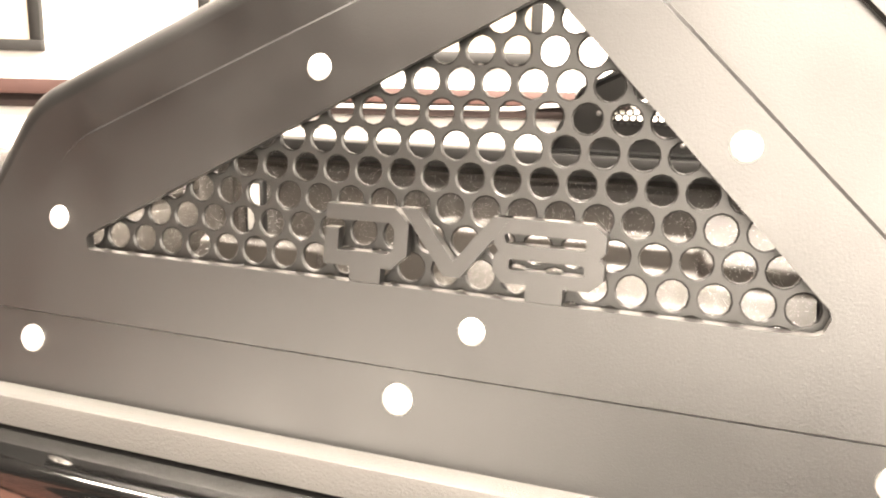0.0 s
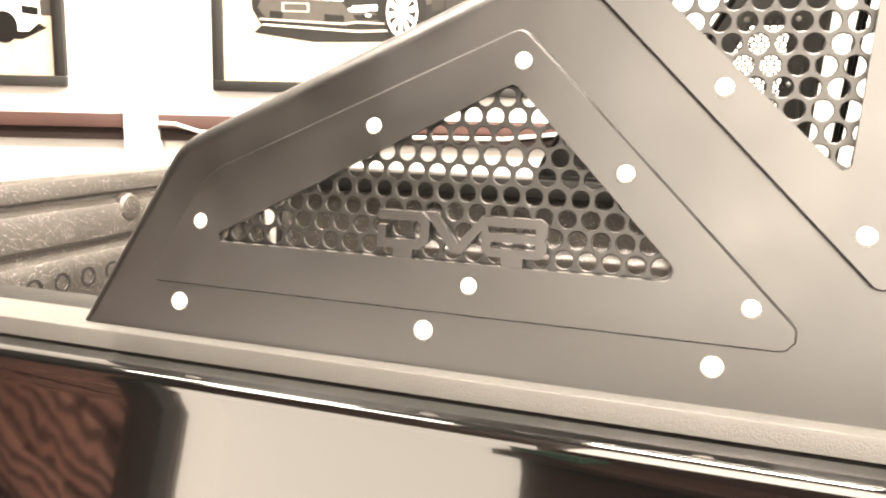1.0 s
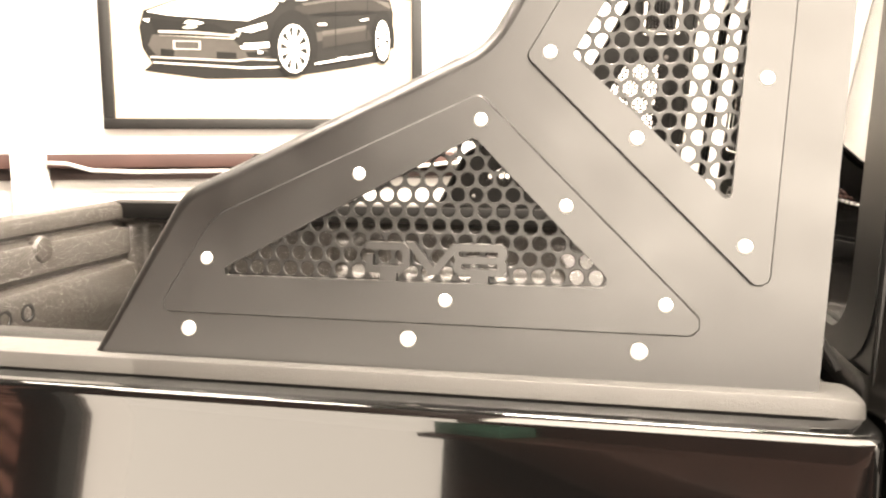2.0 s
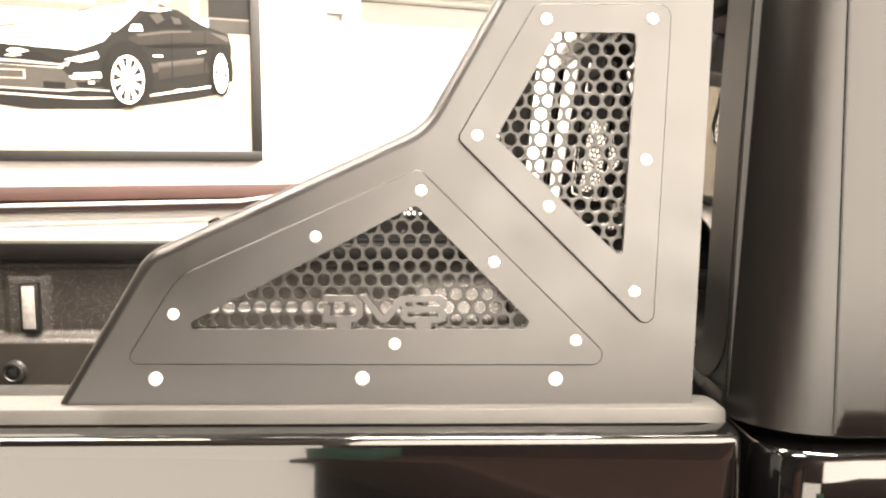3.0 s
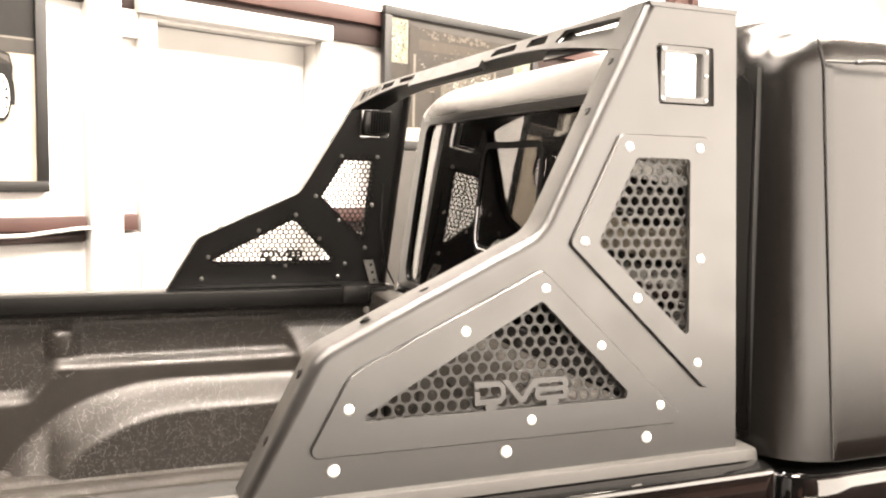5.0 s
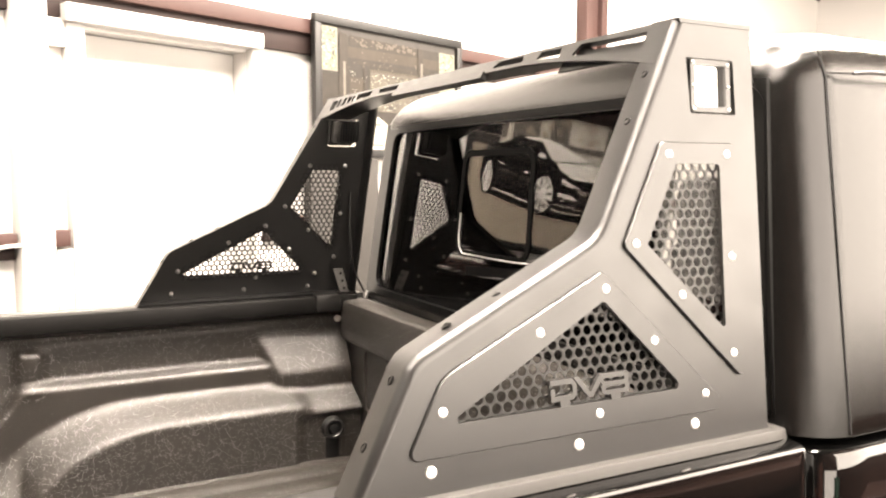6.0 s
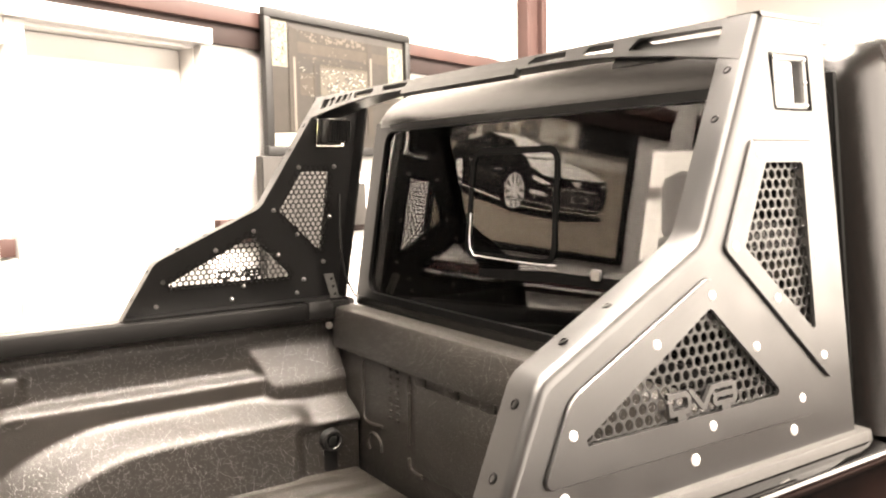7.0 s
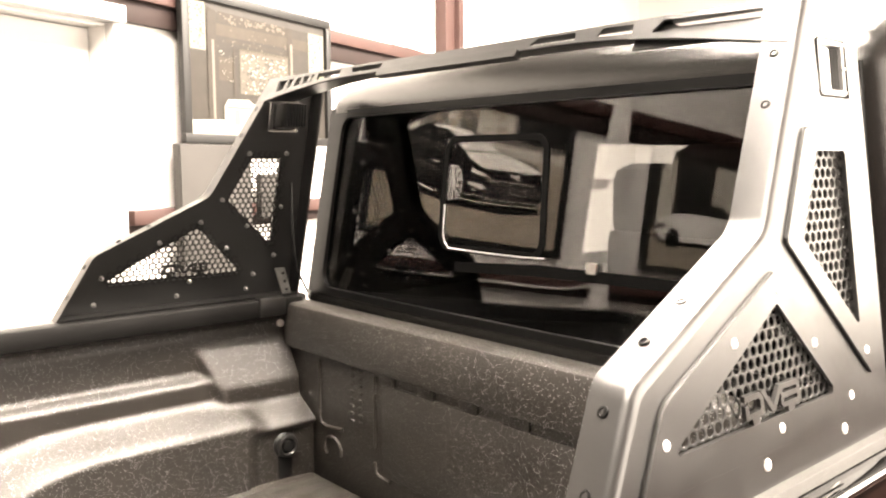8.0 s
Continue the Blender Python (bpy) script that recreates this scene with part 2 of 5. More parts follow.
def loft(rings, closed=True, cap=False):
    bm = bmesh.new()
    vv = [[bm.verts.new(p) for p in ring] for ring in rings]
    n = len(vv[0])
    for a, b in zip(vv, vv[1:]):
        for k in range(n if closed else n - 1):
            bm.faces.new((a[k], a[(k + 1) % n], b[(k + 1) % n], b[k]))
    if cap:
        bm.faces.new(vv[0])
        bm.faces.new(vv[-1])
    return bm


# ---- room ----
S0, S1 = -10.0, 10.0
DOOR = (-0.62, 0.262, 2.285)
wall = plate([(S0, 0), (DOOR[0], 0), (DOOR[0], DOOR[2]), (DOOR[1], DOOR[2]), (DOOR[1], 0), (S1, 0), (S1, CEIL), (S0, CEIL)], [], 0.0, -0.2,
             lambda x, z, d: wpt(x, d, z))
alone("wall_north", wall, WHITE, "white painted steel sheet wall of a workshop", "wall", kind="structure", smooth=0)
alone("wall_west", wall_box(S0 - 0.2, S0, -0.2, DEPTH + 0.2, 0, CEIL), BROWN, "dark brown timber clad side wall", "wall", kind="structure", smooth=0)
alone("wall_east", wall_box(S1, S1 + 0.2, -0.2, DEPTH + 0.2, 0, CEIL), WHITE, "white painted side wall", "wall", kind="structure", smooth=0)
south = plate([(1.2, 0), (S1, 0), (S1, CEIL), (1.2, CEIL)], [[(a, c), (b, c), (b, d), (a, d)] for a, b, c, d in (OPEN_A,)], DEPTH, DEPTH + 0.2, lambda x, z, d: wpt(x, d, z))
alone("wall_south", south, BROWN, "dark timber clad wall with a wide window", "wall", kind="structure", smooth=0)
near = plate([(S0, 0), (OPEN_B[0], 0), (OPEN_B[0], OPEN_B[3]), (OPEN_B[1], OPEN_B[3]), (OPEN_B[1], 0), (1.198, 0), (1.198, CEIL), (S0, CEIL)], [[(OPEN_C[0], OPEN_C[2]), (OPEN_C[1], OPEN_C[2]), (OPEN_C[1], OPEN_C[3]), (OPEN_C[0], OPEN_C[3])]], NEAR, NEAR + 0.2, lambda x, z, d: wpt(x, d, z))
alone("wall_southwest", near, BROWN, "dark timber clad wall with an open doorway and a window", "wall", kind="structure", smooth=0)
alone("wall_return", wall_box(0.998, 1.198, NEAR + 0.201, DEPTH + 0.2, 0, CEIL), BROWN, "dark timber clad return wall", "wall", kind="structure", smooth=0)
alone("floor", wall_box(S0 - 0.2, S1 + 0.2, -0.2, DEPTH + 0.2, -0.2, 0), FLOOR, "dark sealed concrete floor", "floor", kind="structure", smooth=0)
alone("ceiling", wall_box(S0 - 0.2, S1 + 0.2, -0.2, DEPTH + 0.2, CEIL, CEIL + 0.2), mat("grey_insulated_ceiling", (0.10, 0.096, 0.092), 0.7, vary=0.08, scale=1.0), "grey insulated ceiling", "ceiling", kind="structure", smooth=0)
alone("ground", one_box((-300, -300, -0.5), (300, 300, -0.21)), ASPH, "pale concrete ground outside", "ground", kind="structure", smooth=0)

for s, o, p in LIGHTS:
    th = root("ceiling_light", wpt(s, o, CEIL), "long white strip light under the ceiling", "ceiling light", "strip lights")
    part("body", wall_box(s - 0.68, s + 0.68, o - 0.16, o + 0.16, CEIL - 0.09, CEIL, 0.006), TRIM, th)
    part("diffuser", wall_box(s - 0.66, s + 0.66, o - 0.14, o + 0.14, CEIL - 0.115, CEIL - 0.092, 0.004), TUBE, th, "glowing white diffuser")

# dark strip added above the view, to dim what the hardtop's rear edge reflects
alone("dark_reflection_strip", wall_box(S0, S1, 0.003, 0.03, 4.1, CEIL), mat("dark_strip", (0.05, 0.048, 0.045), 0.7, vary=0.1, scale=1.5), "unseen dark strip added high on the wall to dim reflections", "wall lining", kind="structure", smooth=0)
# horizontal wall girts of red primed steel; the webs' shade is in their colour
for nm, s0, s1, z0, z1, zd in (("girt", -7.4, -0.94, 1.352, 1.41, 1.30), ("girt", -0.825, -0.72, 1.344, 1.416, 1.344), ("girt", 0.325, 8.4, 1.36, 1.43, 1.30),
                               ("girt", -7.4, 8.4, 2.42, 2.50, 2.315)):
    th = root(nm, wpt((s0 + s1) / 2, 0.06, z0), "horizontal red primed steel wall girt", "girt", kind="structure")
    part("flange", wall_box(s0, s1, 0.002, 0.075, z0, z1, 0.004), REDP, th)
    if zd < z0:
        part("web", wall_box(s0, s1, 0.002, 0.045, zd, z0 - 0.002, 0.002), SHADED_RED, th, "steel web coloured dark for the shade under the flange")


# ---- rack geometry ----
LEAN_Y, BASE = 0.163, 1.33
WIDE = 1.52


def rack(side):
    """Lays out a panel's x, z and depth (inwards from the outer face); side 0 is the near panel, 1 its mirror image."""
    if side == 0:
        return lambda x, z, d: Vector((x, LEAN_Y * (z - BASE) + d, z))
    return lambda x, z, d: Vector((x, WIDE - LEAN_Y * (z - BASE) - d, z))


EDGE = [(-0.602, 1.307)] + rounded([(-0.602, 1.307), (-0.523, 1.448), (-0.256, 1.572), (-0.093, 1.856), (0.0, 1.3)], [0, 0.045, 0.06, 0, 0], 8)[1:-2] + [(-0.093, 1.856)]
TRI = rounded([(-0.488, 1.3782), (-0.262, 1.4955), (-0.1455, 1.3782)], [0.004, 0.006, 0.006], 5)
QUAD = rounded([(-0.185, 1.560), (-0.1245, 1.6625), (-0.0465, 1.6625), (-0.0630, 1.444)], [0.004, 0.005, 0.005, 0.004], 5)
LOW = rounded([(-0.539, 1.345), (-0.489, 1.428), (-0.259, 1.531), (-0.068, 1.3435)], [0.008, 0.05, 0.010, 0.010], 6)
UP = rounded([(-0.223, 1.559), (-0.146, 1.691), (-0.011, 1.691), (-0.034, 1.372)], [0.008, 0.012, 0.012, 0.009], 6)
PODH = rounded([(-0.0855, 1.7300), (-0.0020, 1.7300), (0.0022, 1.8055), (-0.0855, 1.8055)], 0.003, 3)
BOLTS = [(-0.509, 1.331), (-0.313, 1.331), (-0.128, 1.330), (-0.492, 1.392), (-0.358, 1.465), (-0.257, 1.509), (-0.187, 1.441), (-0.109, 1.367),
         (-0.282, 1.364), (-0.203, 1.562), (-0.134, 1.494), (-0.052, 1.413), (-0.135, 1.675), (-0.031, 1.676), (-0.039, 1.539)]
FLANGE_BOLTS = [(-0.572, 1.358), (-0.531, 1.421), (-0.461, 1.473), (-0.393, 1.505), (-0.3235, 1.5355), (-0.207, 1.651), (-0.168, 1.716), (-0.130, 1.7795)]
PITCH = 0.0151


def inside(p, loop):
    hit = False
    n = len(loop)
    for i in range(n):
        (x0, y0), (x1, y1) = loop[i - 1][:2], loop[i][:2]
        if (y0 > p[1]) != (y1 > p[1]) and p[0] < (x1 - x0) * (p[1] - y0) / (y1 - y0) + x0:
            hit = not hit
    return hit


def perforated(loop, x0, z0, d, place):
    """A punched sheet: hexagonal cells with a round hole each, over a loop grown a little."""
    bm = bmesh.new()
    area = grow(loop, 0.012)
    r, h = 0.00585, 0.0016
    rowh = PITCH * 0.8415
    made = {}

    def vert(x, z, k):
        key = (round(x * 20000), round(z * 20000), k)
        if key not in made:
            made[key] = bm.verts.new(place(x, z, d + k * h))
        return made[key]

    xs, zs = [p[0] for p in area], [p[1] for p in area]
    for j in range(int((min(zs) - z0) / rowh) - 1, int((max(zs) - z0) / rowh) + 2):
        for i in range(int((min(xs) - x0) / PITCH) - 2, int((max(xs) - x0) / PITCH) + 2):
            cx, cz = x0 + (i + 0.5 * (j % 2)) * PITCH, z0 + j * rowh
            if not inside((cx, cz), area):
                continue
            ring, rim, hexa = [], [], []
            for k in range(12):
                a = radians(30 * k)
                ring.append((cx + r * math.cos(a), cz + r * math.sin(a)))
                rim.append((cx + (r + 0.0007) * math.cos(a), cz + (r + 0.0007) * math.sin(a)))
            for k in range(12):
                a = radians(30 * k)
                rad = PITCH / 2 / math.cos(((30 * k + 30) % 60 - 30) * math.pi / 180)
                hexa.append((cx + rad * math.cos(a), cz + rad * math.sin(a) * (rowh / (PITCH * 0.866))))
            for k in range(12):
                n = (k + 1) % 12
                A, B, C, D, E, F = hexa[k], hexa[n], ring[n], ring[k], rim[n], rim[k]
                bm.faces.new((vert(*A, 0), vert(*B, 0), vert(*E, 0), vert(*F, 0)))
                bm.faces.new((vert(*F, 0), vert(*E, 0), vert(*C, 0.4), vert(*D, 0.4)))
                bm.faces.new((vert(*D, 1), vert(*C, 1), vert(*B, 1), vert(*A, 1)))
                bm.faces.new((vert(*D, 0.4), vert(*C, 0.4), vert(*C, 1), vert(*D, 1)))
    return bm


def bolt_mesh(at, out, up, r=0.0068):
    """A button-head bolt with a hexagon socket, its head standing along out."""
    z = out.normalized()
    x = (up - z * up.dot(z)).normalized()
    m = Matrix.Translation(at) @ Matrix((x, z.cross(x), z)).transposed().to_4x4()
    prof = [(r, -0.002), (r, 0.0005), (r * 0.95, 0.0012), (r * 0.80, 0.0019), (r * 0.55, 0.0023), (r * 0.36, 0.0023), (r * 0.34, 0.0010), (0, 0.0010)]
    return lathe(prof, m, 18)


def nut_mesh(at, out, up, r=0.0075):
    z = out.normalized()
    x = (up - z * up.dot(z)).normalized()
    m = Matrix.Translation(at) @ Matrix((x, z.cross(x), z)).transposed().to_4x4()
    return lathe([(r * 1.25, -0.001), (r * 1.25, 0.0012), (r, 0.0013), (r, 0.006), (r * 0.62, 0.0075), (r * 0.5, 0.0095), (0, 0.0105)], m, 12)


FIG_A = [(-0.350, 1.4095), (-0.319, 1.4095), (-0.3125, 1.4035), (-0.3125, 1.3905), (-0.319, 1.3845), (-0.3235, 1.3845), (-0.3235, 1.3770), (-0.3375, 1.3770), (-0.3375, 1.3845),
         (-0.350, 1.3845), (-0.350, 1.3995), (-0.3438, 1.3995), (-0.3438, 1.3907), (-0.3212, 1.3907), (-0.3187, 1.3930), (-0.3187, 1.4010), (-0.3212, 1.4033), (-0.350, 1.4033)]
FIG_B = [(-0.3165, 1.4100), (-0.3090, 1.4100), (-0.2925, 1.3905), (-0.2770, 1.4095), (-0.2695, 1.4095), (-0.2890, 1.3843), (-0.2960, 1.3843)]
FIG_C = [(-0.2745, 1.4095), (-0.2375, 1.4095), (-0.2325, 1.4055), (-0.2325, 1.3990), (-0.2345, 1.3968), (-0.2325, 1.3945), (-0.2325, 1.3885), (-0.2375, 1.3843), (-0.2475, 1.3843), (-0.2475, 1.3770),
         (-0.2620, 1.3770), (-0.2620, 1.3843), (-0.2715, 1.3843), (-0.2760, 1.3885), (-0.2760, 1.3945), (-0.2740, 1.3968), (-0.2760, 1.3990), (-0.2780, 1.4055)]
GAPS = [rounded([(-0.271, 1.3995), (-0.240, 1.3995), (-0.240, 1.4035), (-0.2725, 1.4035)], 0.001, 2), rounded([(-0.2695, 1.3897), (-0.240, 1.3897), (-0.240, 1.3938), (-0.2695, 1.3938)], 0.001, 2)]


def side_panel(parent, side):
    place = rack(side)
    out = Vector((0, -1, LEAN_Y)) if side == 0 else Vector((0, 1, LEAN_Y))
    up = Vector((0, 0, 1))
    T, RB, FL = 0.004, 0.012, 0.048
    # the flat sheet, inset by the bend along its rear edge
    ins = []
    edge = [Vector(p) for p in EDGE]
    norms = []
    for i, p in enumerate(edge):
        d = (edge[min(i + 1, len(edge) - 1)] - edge[max(i - 1, 0)]).normalized()
        norms.append(Vector((d.y, -d.x)))
    for p, nrm in zip(edge, norms):
        ins.append(p + nrm * RB)
    outline = [tuple(p) for p in ins] + [(0.0425, 1.856), (0.003, 1.305)]
    outline[0] = (outline[0][0], 1.307)
    outline[len(ins) - 1] = (outline[len(ins) - 1][0], 1.856)
    sheet = part("side_panel", plate(outline, [grow(TRI, 0.006), grow(QUAD, 0.006), PODH], 0.0, T, place), SATIN, parent,
                 "satin black steel side panel with two perforated openings", smooth=30)
    # the bend and the rear flange
    rings = []
    for p, nrm in zip(edge, norms):
        prof = [(RB, 0.0)]
        for k in range(1, 7):
            a = math.pi / 2 * k / 6
            prof.append((RB - RB * math.sin(a), RB - RB * math.cos(a)))
        prof += [(0.0, FL), (T, FL), (T, RB)]
        prof += [(RB, T)]
        rings.append([place(p.x + nrm.x * a, max(1.307, min(1.856, p.y + nrm.y * a)), d) for a, d in prof])
    part("rear_flange", loft(rings, True, True), SATIN, sheet, "folded rear flange", smooth=40)
    part("front_flange", plate([(0.003, 1.307), (0.0425, 1.856), (0.0365, 1.856), (-0.003, 1.307)], [], T, 0.05, place), SATIN, sheet)
    part("foot", plate([(-0.60, 1.307), (0.003, 1.307), (0.003, 1.312), (-0.595, 1.312)], [], T, 0.055, place), SATIN, sheet)
    part("top_cap", plate([(-0.09, 1.852), (0.0435, 1.852), (0.0435, 1.8585), (-0.093, 1.8585)], [], -0.001, 0.05, place), SATIN, sheet)
    part("lower_cover_plate", plate(LOW, [TRI], -0.0050, -0.0002, place, 0.0013), SATIN, sheet, "raised triangular cover plate", smooth=30)
    part("upper_cover_plate", plate(UP, [QUAD], -0.0050, -0.0002, place, 0.0013), SATIN, sheet, "raised four-sided cover plate", smooth=30)
    part("lower_perforated_sheet", perforated(TRI, -0.3739, 1.4352, 0.0045, place), PUNCH, sheet, "punched round-hole steel sheet")
    part("upper_perforated_sheet", perforated(QUAD, -0.102, 1.6219, 0.0045, place), PUNCH, sheet, "punched round-hole steel sheet")
    part("badge_bar", plate(FIG_A, [], -0.0043, 0.0006, place), SATIN, sheet, "cut-out metal badge figure", smooth=0)
    part("badge_bar", plate(FIG_B, [], -0.00425, 0.0006, place), SATIN, sheet, smooth=0)
    part("badge_bar", plate(FIG_C, GAPS, -0.0042, 0.0006, place), SATIN, sheet, smooth=0)
    for n, (x, z) in enumerate(BOLTS):
        dd = -0.0045 if n > 2 else -0.0002
        part("bolt", bolt_mesh(place(x, z, dd), out, up, 0.0056 if n > 2 else 0.0068), STEEL, sheet, "bright button-head bolt" if n == 0 else "")
        part("nut", nut_mesh(place(x, z, T), -out, up, 0.0048), NUTST, sheet)
    # flange bolts
    for n, (bx, bz) in enumerate(FLANGE_BOLTS):
        i = min(range(len(edge) - 1), key=lambda j: (edge[j].lerp(edge[j + 1], 0.5) - Vector((bx, bz))).length)
        d = (edge[i + 1] - edge[i]).normalized()
        p, nrm = edge[i] + d * (Vector((bx, bz)) - edge[i]).dot(d), norms[i]
        c = place(p.x, p.y, 0.028)
        q = place(p.x - nrm.x, p.y - nrm.y, 0.028) - c
        m = Matrix.Translation(c) @ q.to_track_quat("Z", "Y").to_matrix().to_4x4()
        part("flange_bolt", lathe([(0.0062, -0.001), (0.0062, 0.0005), (0.0052, 0.0010), (0.0036, 0.0010), (0.0033, -0.0005), (0, -0.0005)], m, 14), SEAL, sheet,
             "dark countersunk flange bolt" if n == 0 else "")
    return sheet


RACK = root("chase_rack", (-0.3, 0.76, 1.307), "satin black steel bed rack with perforated side panels and slotted crossbar", "bed rack")
for side in (0, 1):
    side_panel(RACK, side)

# slotted crossbar, sloping with the panels' rear edges
SL = Vector((0.163, 0, 0.28)).normalized()


def bar_place(y, w, d):
    """Along the bar (y), up its slope (w from its lower edge), depth behind its face."""
    p = Vector((-0.1365, y, 1.782)) + SL * w
    return p + Vector((SL.z, 0, -SL.x)) * d


BARW = 0.087


def low_w(y):
    """The bar's lower edge rises from its ends to a slim middle."""
    k = min(1.0, (min(y, WIDE - y) - 0.07) / 0.42)
    return 0.012 + 0.050 * math.sin(math.pi / 2 * max(0.0, k))


def slot(y0, y1, skew):
    a, b = low_w(y0), low_w(y1)
    f = lambda w, k: w + (BARW - w) * k
    return rounded([(y0, f(a, 0.28)), (y1, f(b, 0.28)), (y1 - skew, f(b, 0.80)), (y0 + skew * 0.3, f(a, 0.80))], 0.002, 2)


slots = [slot(0.133, 0.303, 0.014), slot(0.337, 0.406, 0.010), slot(0.446, 0.548, 0.018), slot(0.960, 1.056, -0.012), slot(1.108, 1.193, -0.006)]
slots += [slot(1.212, 1.224, 0.0), slot(1.234, 1.252, -0.006), slot(1.264, 1.290, 0.006), slot(1.302, 1.318, -0.004), slot(1.330, 1.362, -0.006)]
edge_y = [0.088 + (1.432 - 0.088) * k / 40 for k in range(41)]
bar = part("crossbar", plate([(y, low_w(y)) for y in edge_y] + [(1.424, BARW), (0.096, BARW)], slots, 0.0, 0.004, bar_place), SATIN, RACK, "slotted steel crossbar")
part("upper_lip", plate([(0.095, BARW - 0.004), (1.425, BARW - 0.004), (1.425, BARW), (0.095, BARW)], [], 0.004, 0.016, bar_place), SATIN, bar)
rings = []
for y in edge_y[1:-1]:
    e, f = bar_place(y, low_w(y), 0.003), bar_place(y, low_w(y) + 0.004, 0.003)
    rings.append([e, e + Vector((0.085, 0, 0.004)), f + Vector((0.085, 0, 0.004)), f])
part("lower_lip", loft(rings, True, True), PLAST, bar, "black folded lower lip", smooth=20)
part("gusset", plate([(0.10, 0.040), (0.335, 0.040), (0.335, 0.060), (0.312, 0.066), (0.300, 0.082), (0.282, 0.082), (0.266, 0.073), (0.10, 0.067)], [], 0.010, 0.014, bar_place), PLAST, bar, "dark corner gusset")
part("centre_cover", plate(rounded([(0.568, 0.050), (0.960, 0.050), (0.960, 0.0665), (0.568, 0.0665)], 0.003, 2), [], -0.003, 0.010, bar_place), PLAST, bar, "dark centre cover strip")


# ---- pod lights ----
def pod_light(side):
    place = rack(side)
    th = root("pod_light", place(-0.048, 1.768, 0.02), "square black cube light set flush in the rack panel", "light", "rack cube lights")
    lean = lambda loop: [(x + 0.088 * (z - 1.768), z) for x, z in loop]
    outer = lean(rounded([(-0.0815, 1.7325), (-0.0090, 1.7325), (-0.0090, 1.8040), (-0.0815, 1.8040)], 0.005, 4))
    inner = lean(rounded([(-0.0735, 1.7400), (-0.0165, 1.7400), (-0.0165, 1.7970), (-0.0735, 1.7970)], 0.004, 3))
    bez = part("bezel", plate(outer, [inner], -0.0012, 0.003, place), SATIN, th, "grey metal bezel with six screws", smooth=30)
    for x, z in lean([(-0.0775, 1.737), (-0.0775, 1.768), (-0.0775, 1.799), (-0.0128, 1.737), (-0.0128, 1.768), (-0.0128, 1.799)]):
        out = Vector((0, -1, LEAN_Y)) if side == 0 else Vector((0, 1, LEAN_Y))
        part("screw", bolt_mesh(place(x, z, -0.0012), out, Vector((0, 0, 1)), 0.0022), STEEL, bez)
    part("reflector_wall", plate(grow(inner, 0.003), [inner], 0.0032, 0.017, place), FRAME, th, "dark recessed wall round the lamp face")
    part("lens", plate(grow(inner, 0.001), [], 0.0150, 0.0168, place), LED, th, "glowing white lamp face")
    body = part("housing", plate(grow(inner, 0.002), [], 0.0172, 0.055, place), PLAST, th, "finned black housing")
    for k in range(8):
        x = -0.076 + 0.0075 * k
        part("fin", plate([(x, 1.742), (x + 0.003, 1.742), (x + 0.003, 1.795), (x, 1.795)], [], 0.055, 0.075, place), PLAST, body)
    br = bmesh.new()
    pts = [place(-0.092, 1.735, 0.03), place(-0.092, 1.800, 0.03), place(-0.088, 1.806, 0.03), place(-0.030, 1.806, 0.03)]
    sweep(br, pts, 0.003, 8)
    part("bracket", br, DARKST, th, "bent mounting bracket")


for side in (0, 1):
    pod_light(side)

# ---- truck ----
TRUCK = root("pickup_truck", (0.2, 0.76, 0.0), "gloss black pickup truck with a textured hardtop and lined bed", "pickup truck")
XB0, XB1 = -1.55, 0.045                # the bed's back and front


